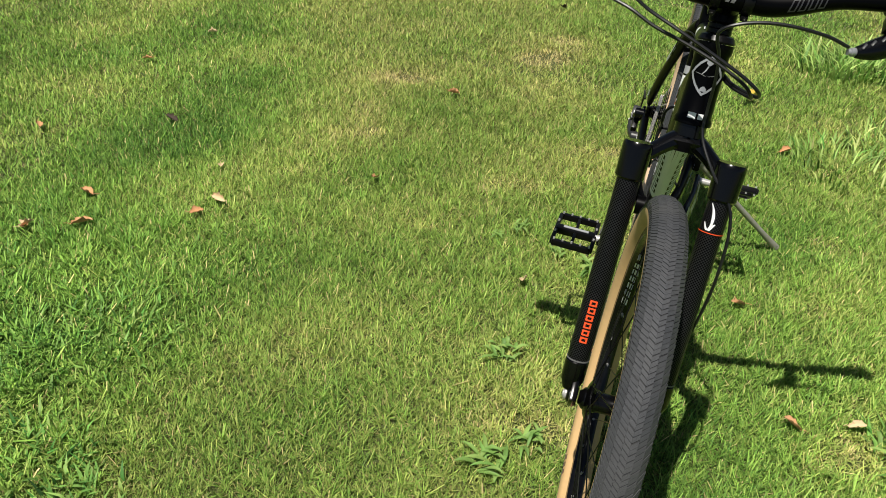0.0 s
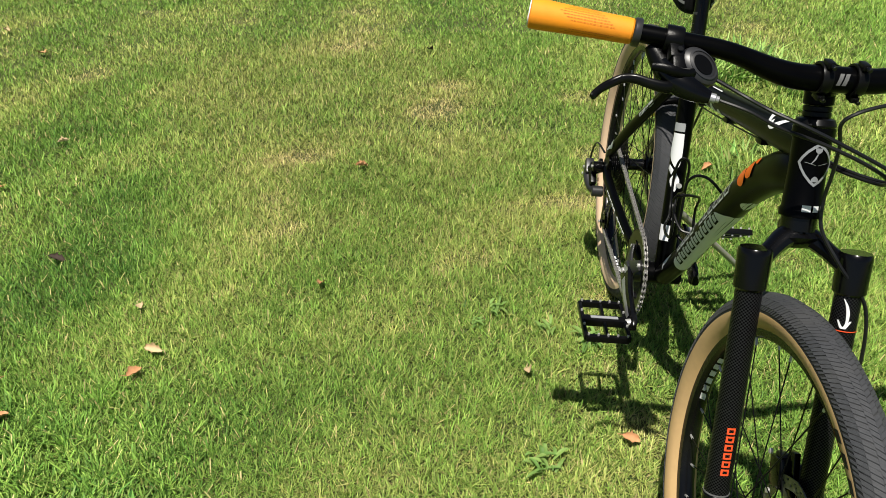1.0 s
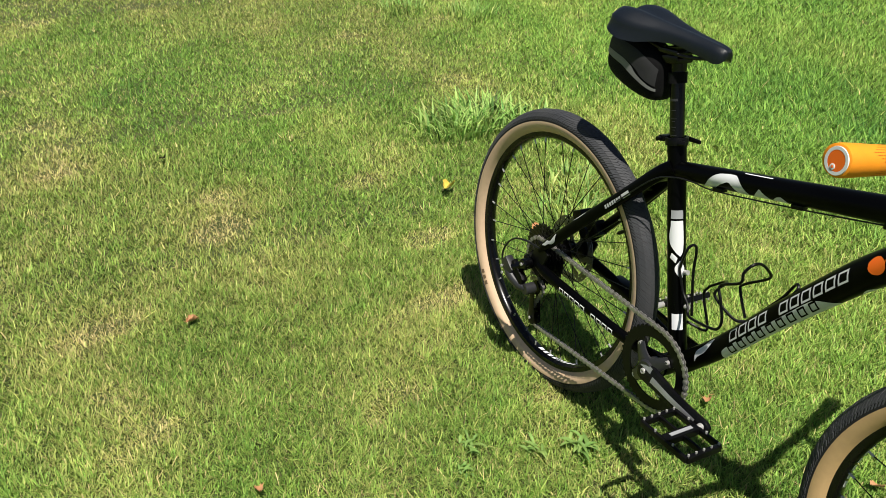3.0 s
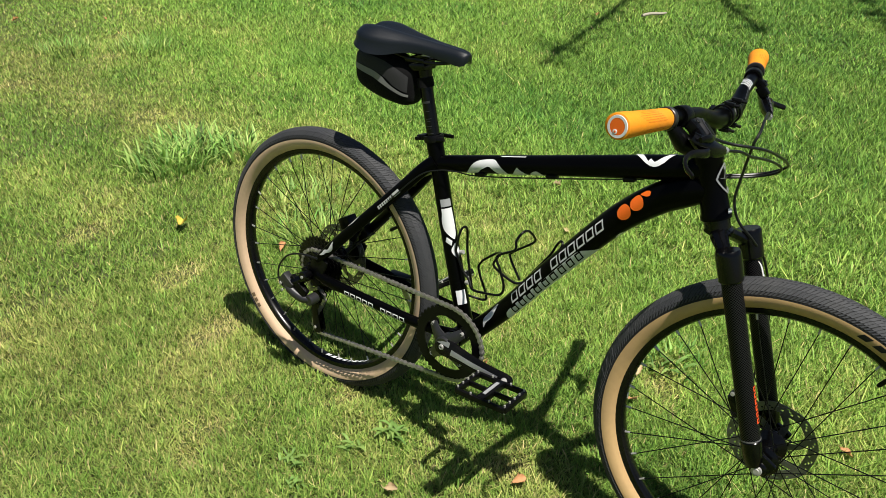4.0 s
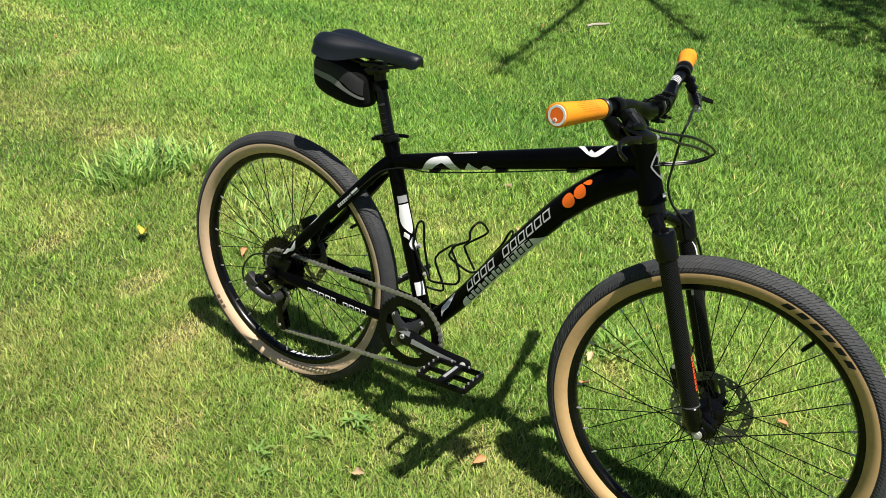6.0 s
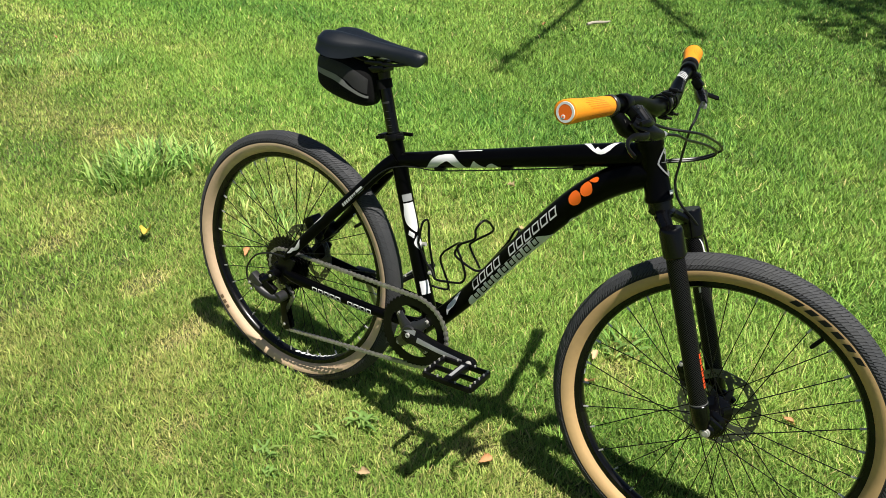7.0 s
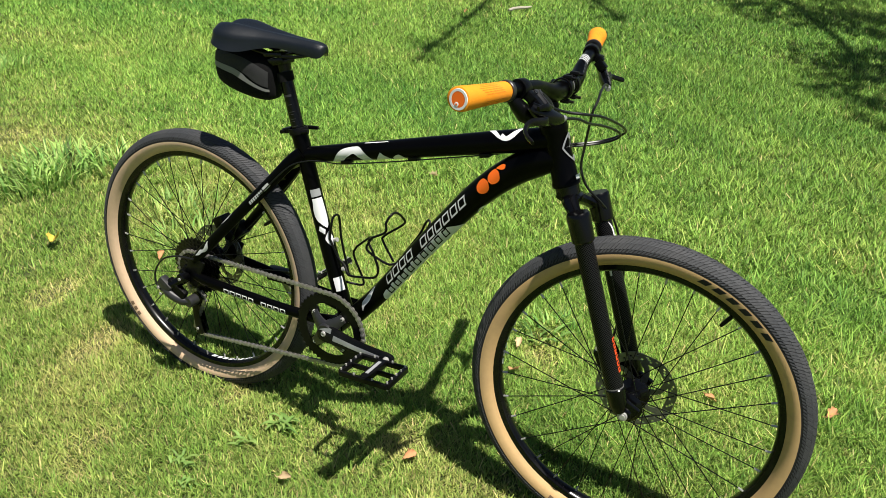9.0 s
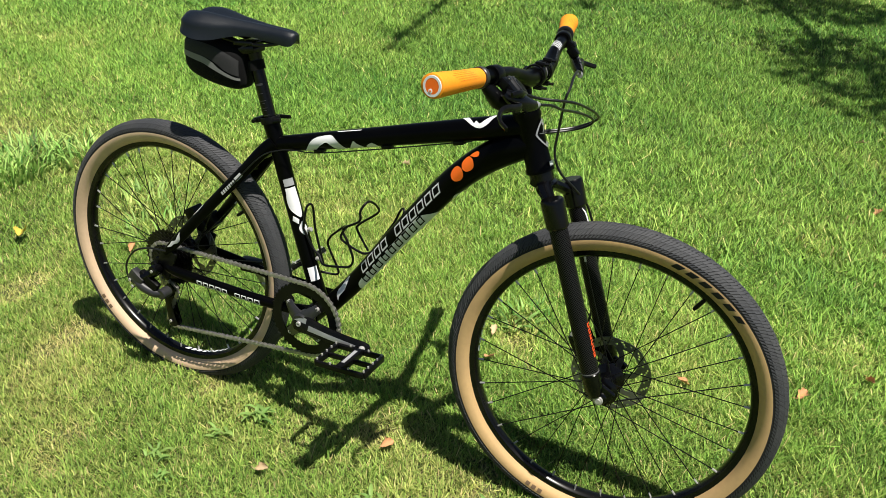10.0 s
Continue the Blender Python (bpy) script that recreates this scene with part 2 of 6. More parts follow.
def box(bm, c, size, rot=(0, 0, 0), bevel=0.002, taper=1.0):
    m = Matrix.LocRotScale(Vector(c), Euler([radians(a) for a in rot]), None)
    vs = []
    for x in (-0.5, 0.5):
        for y in (-0.5, 0.5):
            for z in (-0.5, 0.5):
                k = taper if x > 0 else 1.0
                vs.append(bm.verts.new(m @ Vector((x * size[0], y * size[1] * k, z * size[2] * k))))
    fs = [bm.faces.new([vs[i] for i in q]) for q in ((0, 1, 3, 2), (4, 6, 7, 5), (0, 4, 5, 1), (2, 3, 7, 6), (0, 2, 6, 4), (1, 5, 7, 3))]
    if bevel:
        bmesh.ops.bevel(bm, geom=list({e for f in fs for e in f.edges}), offset=bevel, segments=2, profile=0.6, affect="EDGES")
    return bm


def moved(bm, m):
    bmesh.ops.transform(bm, matrix=m, verts=bm.verts)
    return bm


def gear(bm, r, teeth, y, thick, inner, depth=0.004, mi=0):
    """A toothed ring in the XZ plane."""
    n = teeth * 4
    lay = []
    for yy in (y - thick / 2, y + thick / 2):
        o, q = [], []
        for k in range(n):
            a = 2 * math.pi * k / n
            rad = r + (depth if k % 4 == 1 else depth * 0.7 if k % 4 == 2 else 0)
            o.append(bm.verts.new((rad * math.cos(a), yy, rad * math.sin(a))))
            q.append(bm.verts.new((inner * math.cos(a), yy, inner * math.sin(a))))
        lay.append((o, q))
    (o0, i0), (o1, i1) = lay
    for k in range(n):
        j = (k + 1) % n
        for f in ((o0[k], o0[j], i0[j], i0[k]), (o1[k], i1[k], i1[j], o1[j]), (o0[k], o1[k], o1[j], o0[j]), (i0[k], i0[j], i1[j], i1[k])):
            bm.faces.new(f).material_index = mi
    return bm


class Skin:
    """A tube's surface, to lay decals on: s runs 0 to 1 along it, u is the distance upwards from its right side, in metres."""

    def __init__(self, pts, radii, side=(0, -1, 0)):
        self.f, self.r = frames(pts, side), radii if isinstance(radii, (list, tuple)) else [radii] * len(pts)
        d = [0.0]
        for a, b in zip(self.f, self.f[1:]):
            d.append(d[-1] + (b[0] - a[0]).length)
        self.d = [q / d[-1] for q in d]
        self.length = d[-1]

    def at(self, s, u, lift=0.0007, flip=1):
        i = min(max(int(np.searchsorted(self.d, s)) - 1, 0), len(self.d) - 2)
        k = (s - self.d[i]) / (self.d[i + 1] - self.d[i])
        (c0, _, s0, u0), (c1, _, s1, u1) = self.f[i], self.f[i + 1]
        r = self.r[i] * (1 - k) + self.r[i + 1] * k
        a = u / r
        p = c0.lerp(c1, k) + (s0.lerp(s1, k) * math.cos(a) + u0.lerp(u1, k) * math.sin(a)) * (r + lift)
        p.y *= flip
        return p


def ribbon(bm, skin, pts, lift=0.0007, flip=1, mi=0, across=4):
    """A decal stroke: pts are (s, u, half width); lies on the skin."""
    rows = []
    for s, u, w in pts:
        rows.append([bm.verts.new(skin.at(s, u + w * (2 * k / across - 1), lift, flip)) for k in range(across + 1)])
    for a, b in zip(rows, rows[1:]):
        for k in range(across):
            bm.faces.new((a[k], a[k + 1], b[k + 1], b[k])).material_index = mi
    return bm


def bars(bm, skin, s0, s1, u, height, count, gap=0.3, slant=0.0, lift=0.0007, flip=1, gaps=(), hollow=0.0):
    """A row of plain blocks in the place of lettering; hollow: the stroke of blocks drawn as outlines."""
    w = (s1 - s0) / count
    sl = slant * height / skin.length
    for k in range(count):
        if k in gaps:
            continue
        a, b = s0 + w * k, s0 + w * (k + 1 - gap)
        lo, hi = u - height / 2, u + height / 2
        hs = hollow / skin.length
        xs = [a, a + hs, b - hs, b] if hollow else [a, b]
        us = [lo, lo + hollow, (lo + hi) / 2, hi - hollow, hi] if hollow else [lo, (2 * lo + hi) / 3, (lo + 2 * hi) / 3, hi]
        g = [[bm.verts.new(skin.at(x + sl * (v - u) / height, v, lift, flip)) for v in us] for x in xs]
        for i in range(len(xs) - 1):
            for j in range(len(us) - 1):
                if not (hollow and i == 1 and j in (1, 2)):
                    bm.faces.new((g[i][j], g[i + 1][j], g[i + 1][j + 1], g[i][j + 1]))
    return bm


# ---------------------------------------------------------------- ground
LAWN = [(-2.5, 3.4), (-1.1, 0.9), (0.2, 0.7), (1.2, 0.55), (7.6, 0.55), (9.4, 1.9), (9.2, 2.8), (6.7, 5.1), (3.2, 8.2), (0.9, 8.6), (-1.6, 6.4), (-2.5, 5.3)]


def inside(p, poly):
    ok = np.zeros(len(p), bool)
    for (x0, y0), (x1, y1) in zip(poly, poly[1:] + poly[:1]):
        c = ((y0 > p[:, 1]) != (y1 > p[:, 1])) & (p[:, 0] < (x1 - x0) * (p[:, 1] - y0) / (y1 - y0 + 1e-12) + x0)
        ok ^= c
    return ok


def blades(name, base, azim, height, lean, width, tone, lum, material, label, category, droop=0.0, mown=0):
    """Many blades in one mesh, each with a tone of its own: the first of them (mown) one blunt tapered quad each, the rest pointed and bent, or one triangle each where far off."""
    n = len(base)
    k = mown
    d = np.stack([np.cos(azim), np.sin(azim), np.zeros(n)], 1)
    s = np.stack([-np.sin(azim), np.cos(azim), np.zeros(n)], 1) * (width / 2)[:, None]
    up = np.array([0, 0, 1.0])
    tip = base + d * lean[:, None] + up * (height * (1.0 - droop))[:, None]
    if k:
        v = np.empty((k, 4, 3), np.float32)
        v[:, 0], v[:, 1], v[:, 2], v[:, 3] = (base - s)[:k], (base + s)[:k], (tip + s * 0.5)[:k], (tip - s * 0.5)[:k]
        f = np.empty((n - k, 3, 3), np.float32)
        f[:, 0], f[:, 1], f[:, 2] = (base - s)[k:], (base + s)[k:], tip[k:]
        co = np.concatenate([v.ravel(), f.ravel()])
        sizes = np.concatenate([np.full(k, 4), np.full(n - k, 3)])
        idx, per = np.arange(len(co) // 3, dtype=np.int32), sizes
    else:
        mid = base + d * (lean * 0.34)[:, None] + up * (height * 0.60)[:, None]
        v = np.stack([base - s, base + s, mid + s * 0.8, mid - s * 0.8, tip], 1).astype(np.float32)
        co = v.ravel()
        sizes = np.tile([4, 3], n)
        idx, per = (np.arange(n, dtype=np.int32)[:, None] * 5 + np.array([0, 1, 2, 3, 3, 2, 4], np.int32)).ravel(), np.full(n, 5)
    me = bpy.data.meshes.new(name)
    me.vertices.add(len(co) // 3)
    me.vertices.foreach_set("co", co)
    me.loops.add(len(idx))
    me.loops.foreach_set("vertex_index", idx)
    me.polygons.add(len(sizes))
    me.polygons.foreach_set("loop_start", (np.cumsum(sizes) - sizes).astype(np.int32))
    me.update(calc_edges=True)
    for key, val in (("tone", tone), ("lum", lum)):
        at = me.attributes.new(key, "FLOAT", "POINT")
        at.data.foreach_set("value", np.repeat(val, per).astype(np.float32))
    me.materials.append(material)
    me.validate()
    return tagged(new(name, me), label, category, kind="stuff")


def lumps(p, scale, seed):
    """Soft 2D noise from a few waves."""
    r = np.random.RandomState(seed)
    out = np.zeros(len(p))
    for k in range(9):
        a, f, q = r.rand() * 6.28, scale * (0.6 + 1.2 * r.rand()), r.rand() * 6.28
        out += np.sin((p[:, 0] * math.cos(a) + p[:, 1] * math.sin(a)) * f + q)
    return out / 3.0


def ragged(p):
    """Points shifted by soft noise, so that an outline drawn with them is uneven."""
    return p + 0.17 * np.stack([lumps(p, 2.1, 51) + 0.6 * lumps(p, 9.0, 52), lumps(p, 2.4, 53) + 0.6 * lumps(p, 8.0, 54)], 1)


def ground_sheet():
    """One flat sheet, finer near the bicycle, out to the horizon: thatch under the blades, plain lawn further off."""
    bm = bmesh.new()
    lines = [-1500, -300, -60, -20, -8] + [q * 0.125 - 4 for q in range(1, 120)] + [16, 30, 80, 300, 1500]
    g = [[bm.verts.new((x, y, 0)) for y in lines] for x in lines]
    mid = [(a + b) / 2 for a, b in zip(lines, lines[1:])]
    near = inside(ragged(np.array([(x, y) for x in mid for y in mid])), LAWN).reshape(len(mid), len(mid))
    for i in range(len(mid)):
        for j in range(len(mid)):
            bm.faces.new((g[i][j], g[i + 1][j], g[i + 1][j + 1], g[i][j + 1])).material_index = 0 if near[i, j] else 1
    ob = new("ground", finish(bm, "ground", [M_SOIL, M_FAR]))
    return tagged(ob, "flat lawn soil with dry thatch under mown grass", "lawn", kind="structure")


GROUND = ground_sheet()


def lawn():
    """Short dry turf on the camera's side of the bicycle, thicker and greener beyond it."""
    r = np.random.RandomState(5)
    rings = ((0.0, 1.45, 90000, 0.0022), (1.45, 2.5, 44000, 0.0029), (2.5, 4.4, 25000, 0.0046), (4.4, 12.0, 10500, 0.0060))
    B, Wd = [], []
    for r0, r1, dens, w in rings:
        n = int(dens * (2 * min(r1, 6.1)) * (2 * min(r1, 6.1)))
        x0, y0, sz = (0.55 - r1, 2.0 - r1, 2 * r1) if r1 < 5 else (-2.6, -0.6, 12.2)
        p = np.stack([r.rand(n) * sz + x0, r.rand(n) * sz + y0], 1)
        d = np.maximum(0, np.hypot(p[:, 0] - 0.55, p[:, 1] - 2.0) + r.normal(0, 0.16, n))
        k = (d >= r0) & (d < r1)
        k[k] = inside(ragged(p[k]), LAWN)
        B.append(p[k])
        Wd.append(np.full(k.sum(), w))
    # a ragged margin, thinning out into the plain lawn around
    n = 520000
    p = np.stack([r.rand(n) * 16.5 - 5.0, r.rand(n) * 12.5 - 2.0], 1)
    p = p[~inside(ragged(p), LAWN)]
    gap = np.full(len(p), 99.0)
    for (x0, y0), (x1, y1) in zip(LAWN, LAWN[1:] + LAWN[:1]):
        e = np.array([x1 - x0, y1 - y0])
        t = np.clip(((p - (x0, y0)) @ e) / (e @ e), 0, 1)
        gap = np.minimum(gap, np.hypot(*(p - (x0, y0) - t[:, None] * e).T))
    p = p[gap < 2.0 * r.rand(len(p)) ** 1.7]
    B.append(p)
    Wd.append(np.full(len(p), 0.0075))
    p, w = np.concatenate(B), np.concatenate(Wd)
    n = len(p)
    lush = np.clip((p[:, 0] - 0.9 - 0.30 * (p[:, 1] - 2.0)) / 1.4, 0, 1)
    coarse = np.clip((-p[:, 0] - 0.02) / 0.35, 0, 1) * np.clip((2.25 - p[:, 1]) / 0.6, 0, 1)
    lush = np.maximum(lush, 0.9 * coarse)
    green = np.clip((p[:, 0] - 1.5 - 0.30 * (p[:, 1] - 2.0)) / 0.9, 0, 1)
    calm = np.clip((p[:, 1] - 3.0) / 1.6, 0, 1)
    far = np.clip((p[:, 0] - 1.9) / 2.0, 0, 1) * (1 - calm)
    tuft, fine, knot = lumps(p, 38.0, 2), lumps(p, 90.0, 4), lumps(p, 210.0, 21)
    patch, spot, blot = lumps(p, 2.2, 3), lumps(p, 9.0, 8), lumps(p, 15.0, 31)
    # small dry spots where the thatch shows
    dry = np.clip((blot + 0.30 * tuft - 0.35 * spot - 1.10) / 0.9, 0, 1) * (1 - 0.75 * lush)
    keep = r.rand(n) < 0.99 - 0.25 * dry - 0.15 * np.clip(-knot - 0.9, 0, 1)
    p, w, tuft, patch, lush, dry, fine, spot, coarse, knot, far, calm, green = [q[keep] for q in (p, w, tuft, patch, lush, dry, fine, spot, coarse, knot, far, calm, green)]
    n = len(p)
    h = (0.0098 + 0.0082 * r.rand(n) + 0.008 * r.rand(n) ** 6) * (1 + 0.75 * lush) * (1 + 0.10 * np.clip(tuft, -1.5, 1.5) + 0.12 * np.clip(fine, -1.5, 1.5) + 0.26 * np.clip(knot, -1.5, 1.5)) * (1 - 0.4 * dry)
    az = r.rand(n) * 6.283 + 0.9 * lumps(p, 14.0, 11)
    lean = h * (0.15 + (1.05 + 0.45 * lush) * r.rand(n))
    low = r.rand(n) < 0.36
    h[low] *= 0.66
    lean[low] *= 1.35
    flat = r.rand(n) < 0.022
    lean[flat] = 0.014 + 0.016 * r.rand(flat.sum())
    h[flat] *= 0.8
    far_off = w.copy()
    w = w * (0.65 + 0.65 * r.rand(n) + 0.7 * (r.rand(n) < 0.14)) * (1 + 0.25 * lush + 1.1 * coarse * (r.rand(n) < 0.45))
    tone = r.normal(0.545, 0.115, n) + 0.155 * green + 0.15 * coarse + 0.07 * far + 0.075 * np.clip(patch, -1.6, 1.6) + (0.10 - 0.06 * lush) * np.clip(spot, -1.6, 1.6) + 0.03 * np.clip(tuft, -1.5, 1.5) - 0.23 * dry
    straw = r.rand(n) < (0.04 - 0.03 * lush + 0.15 * dry)
    tone[straw] = r.normal(0.05, 0.06, straw.sum())
    cloud = 0.09 * np.clip(patch, -1.5, 1.5) - (0.05 - 0.05 * lush) * np.clip(spot, -1.5, 1.5) + 0.08 * np.clip(tuft, -1.5, 1.5) + 0.14 * np.clip(fine, -1.5, 1.5) + 0.25 * np.clip(knot, -1.5, 1.5)
    lum = np.clip((0.955 + 0.03 * calm - 0.14 * np.clip((1.9 - p[:, 1]) / 0.6, 0, 1) * (1 - lush) + 0.20 * lush + 0.10 * lush * calm - 0.20 * coarse - 0.12 * far) * np.exp(r.normal(-0.08, 1.0, n) * (0.215 + 0.345 * lush) + cloud * (0.74 + 0.68 * lush)) * (1 + 0.06 * dry), 0.2, 1.75)
    base = np.column_stack([p, np.full(n, -0.001)])
    near = far_off < 0.0035
    order = np.concatenate([np.flatnonzero(near), np.flatnonzero(~near)])
    base, az, h, lean, w, tone, lum = [q[order] for q in (base, az, h, lean, w, tone, lum)]
    return blades("lawn_grass", base, az, h, lean, w, np.clip(tone, 0, 1), lum, M_GRASS, "short sunlit mown lawn grass, green with dry straw-coloured blades", "grass", mown=int(near.sum()))


def clump(x, y, radius, count, tall, seed, wide=0.0066, label="tuft of taller broad-bladed pale green grass in the lawn"):
    """A tuft of longer, broader blades that arch outwards."""
    r = np.random.RandomState(seed)
    count = int(count * 2.3)
    wide *= 1.35 if tall > 0.1 else 1.0
    a, q = r.rand(count) * 6.283, radius * np.sqrt(r.rand(count))
    base = np.column_stack([x + q * np.cos(a), y + q * np.sin(a), np.full(count, -0.001)])
    az = a + r.normal(0, 0.9, count)
    h = tall * (0.40 + 0.5 * r.rand(count))
    ob = blades("grass_tuft", base, az, h, h * (0.4 + 0.9 * r.rand(count)), wide * (0.7 + 0.6 * r.rand(count)), np.clip(r.normal(0.70 if tall < 0.07 else 0.50, 0.18, count), 0, 1), np.clip(r.normal(1.16 if tall > 0.1 else 1.08, 0.46 if tall > 0.1 else 0.34, count), 0.3, 1.8), M_TUFT, label, "grass tuft", 0.12)
    return tagged(ob, group="taller grass tufts in the lawn")


def weed(x, y, size, leaves, seed):
    """A low rosette of broad pointed leaves."""
    r = random.Random(seed)
    ob = new("weed")
    ob.location = (x, y, 0)
    for k in range(leaves):
        bm = bmesh.new()
        a = 6.283 * k / leaves + r.uniform(-0.5, 0.5)
        ln, wd, up = size * r.uniform(0.5, 1.2), size * r.uniform(0.14, 0.22), r.uniform(0.3, 0.9)
        ox, oy = r.uniform(-0.6, 0.6) * size, r.uniform(-0.6, 0.6) * size
        rows = []
        for i in range(6):
            t = i / 5
            q = ln * t
            z = 0.012 + size * up * math.sin(t * 2.3) * 0.5
            half = wd * math.sin(math.pi * min(0.97, 0.12 + 0.88 * t)) * 0.5 + 0.0006
            c = Vector((ox + math.cos(a) * q, oy + math.sin(a) * q, z))
            s = Vector((-math.sin(a), math.cos(a), 0)) * half
            rows.append((bm.verts.new(c - s + Vector((0, 0, half * 0.5))), bm.verts.new(c), bm.verts.new(c + s + Vector((0, 0, half * 0.5)))))
        for p, q in zip(rows, rows[1:]):
            bm.faces.new((p[0], p[1], q[1], q[0]))
            bm.faces.new((p[1], p[2], q[2], q[1]))
        me = finish(bm, "leaf", M_WEED, 60)
        at = me.attributes.new("tone", "FLOAT", "POINT")
        at.data.foreach_set("value", [0.1 + 0.6 * r.random()] * len(me.vertices))
        at = me.attributes.new("lum", "FLOAT", "POINT")
        at.data.foreach_set("value", [r.uniform(0.95, 1.4)] * len(me.vertices))
        part("leaf", me, None, ob)
    return tagged(ob, "low rosette of broad green weed leaves in the lawn", "weed", "weeds in the lawn")


def dry_leaf(x, y, size, turn, seed, material=None, label="curled dry brown leaf lying on the grass", rise=0.020):
    """A fallen leaf with a lobed outline, a raised midrib and curled edges."""
    r = random.Random(seed)
    bm = bmesh.new()
    n = 18
    mid = [bm.verts.new((size * (t - 0.5), 0, 0.004 + 0.25 * size * (t - 0.5) ** 2)) for t in [k / (n // 2) for k in range(n // 2 + 1)]]
    curl = r.uniform(0.7, 1.5)
    for s in (-1, 1):
        rim, half = [], []
        for k in range(n // 2 + 1):
            t = k / (n // 2)
            w = size * 0.36 * (math.sin(math.pi * (0.04 + 0.92 * t)) ** 0.8) * (1 + 0.22 * math.sin(t * 17 + s)) * r.uniform(0.85, 1.1)
            half.append(bm.verts.new((size * (t - 0.5), s * w * 0.55, 0.004 + curl * w * 0.22)))
            rim.append(bm.verts.new((size * (t - 0.5) + r.uniform(-0.06, 0.06) * size, s * w * (1 - 0.2 * curl), 0.004 + curl * w * r.uniform(0.5, 0.95))))
        for k in range(n // 2):
            bm.faces.new((mid[k], mid[k + 1], half[k + 1], half[k]))
            bm.faces.new((half[k], half[k + 1], rim[k + 1], rim[k]))
    tube(bm, [(-size * 0.5, 0, 0.006), (-size * 0.62, 0.004 * r.uniform(-1, 1), 0.010), (-size * 0.8, 0.012 * r.uniform(-1, 1), 0.012)], [0.0011, 0.0009, 0.0007], 5)
    ob = new("dry_leaf", finish(bm, "dry_leaf", material or M_LEAFDRY, 60))
    ob.matrix_basis = pose(x, y, rise, r.uniform(-30, 30), r.uniform(-30, 30), turn)
    return tagged(ob, label, "leaf", "fallen leaves on the lawn")


# ---------------------------------------------------------------- bicycle
# Built in its own axes: x forward, y to its left, z up, rear axle at the origin; it leans on its stand.
BIKE = pose(0.8180, 2.6048, 0.3263, 0, 0, -91.20) @ pose(0, 0, 0, -3.625, 0, 0) @ pose(0, 0, 0, 0, 0.29, 0)
R_TYRE = 0.334
BASE = Matrix.Translation((0.53, 0, -R_TYRE))
WHEELBASE = 1.0686
HT_LOW, HT_TOP = Vector((0.879, 0, 0.396)), Vector((0.839, 0, 0.503))
STEER_AXIS = (HT_TOP - HT_LOW).normalized()
STEER = Matrix.Translation(HT_LOW) @ Matrix.Rotation(radians(3.48), 4, STEER_AXIS) @ Matrix.Translation(-HT_LOW)
BB = Vector((0.393, 0, -0.042))

bicycle = new("bicycle")
bicycle.matrix_basis = BIKE @ BASE
tagged(bicycle, "black hardtail mountain bike with orange grips, standing on lawn", "bicycle")
LOCAL = BASE.inverted()


# the bar sits a little askew in its stem
BAR = Matrix.Translation((0.8532, 0, 0.5725)) @ Matrix.Rotation(radians(0.20), 4, "X") @ Matrix.Rotation(radians(3.74), 4, STEER_AXIS) @ Matrix.Translation((-0.86, 0, -0.568))


def bike_part(name, bm, mats, label="", steer=False, angle=35):
    m = BAR if steer == "bar" else STEER if steer else Matrix.Identity(4)
    return part(name, bm, mats, bicycle, label, LOCAL @ m, angle)


def sub(name, bm, mats, parent, label="", angle=35):
    return part(name, bm, mats, parent, label, None, angle)


def pieces(name, bm, mats, parent, label=""):
    """Each loose piece of the bmesh becomes a part of its own."""
    bm.verts.index_update()
    seen = set()
    made = []
    for v in list(bm.verts):
        if v in seen:
            continue
        stack, isle = [v], []
        seen.add(v)
        while stack:
            q = stack.pop()
            isle.append(q)
            for e in q.link_edges:
                o = e.other_vert(q)
                if o not in seen:
                    seen.add(o)
                    stack.append(o)
        b, key = bmesh.new(), {}
        for q in isle:
            key[q] = b.verts.new(q.co)
        for f in {f for q in isle for f in q.link_faces}:
            b.faces.new([key[q] for q in f.verts])
        made.append(part(name, b, mats, parent, label))
    bm.free()
    return made


# ---- frame

DT = curve([(0.417, 0, -0.029, 0.021), (0.493, 0, 0.061, 0.021), (0.569, 0, 0.165, 0.0225), (0.647, 0, 0.267, 0.0250), (0.708, 0, 0.341, 0.0270), (0.768, 0, 0.396, 0.0290), (0.822, 0, 0.430, 0.0290), (0.860, 0, 0.445, 0.0240)], 8)
TT = curve([(0.276, 0, 0.328, 0.0165), (0.35, 0, 0.347, 0.0180), (0.50, 0, 0.386, 0.0195), (0.65, 0, 0.426, 0.0210), (0.76, 0, 0.455, 0.0225), (0.850, 0, 0.478, 0.0225)], 8)
ST = curve([(0.404, 0, -0.034, 0.0190), (0.366, 0, 0.080, 0.0180), (0.321, 0, 0.220, 0.0175), (0.288, 0, 0.330, 0.0175), (0.272, 0, 0.378, 0.0178)], 6)
frame_tube = bmesh.new()
tube(frame_tube, [(*HT_LOW,), *[tuple(HT_LOW.lerp(HT_TOP, t)) for t in (0.06, 0.1, 0.5, 0.86, 0.9)], (*HT_TOP,)], [0.0265, 0.0268, 0.0245, 0.0235, 0.0240, 0.0262, 0.0260], 28)
FRAME = bike_part("frame", frame_tube, M_PAINT, "satin black aluminium frame with white and silver decals")
bm = tube(bmesh.new(), DT, [p[3] for p in DT], 24, flat=0.94)
DOWN = sub("down_tube", bm, M_PAINT, FRAME)
bm = tube(bmesh.new(), TT, [p[3] for p in TT], 24)
sub("top_tube", bm, M_PAINT, FRAME)
bm = tube(bmesh.new(), ST, [p[3] for p in ST], 22)
sub("seat_tube", bm, M_PAINT, FRAME)
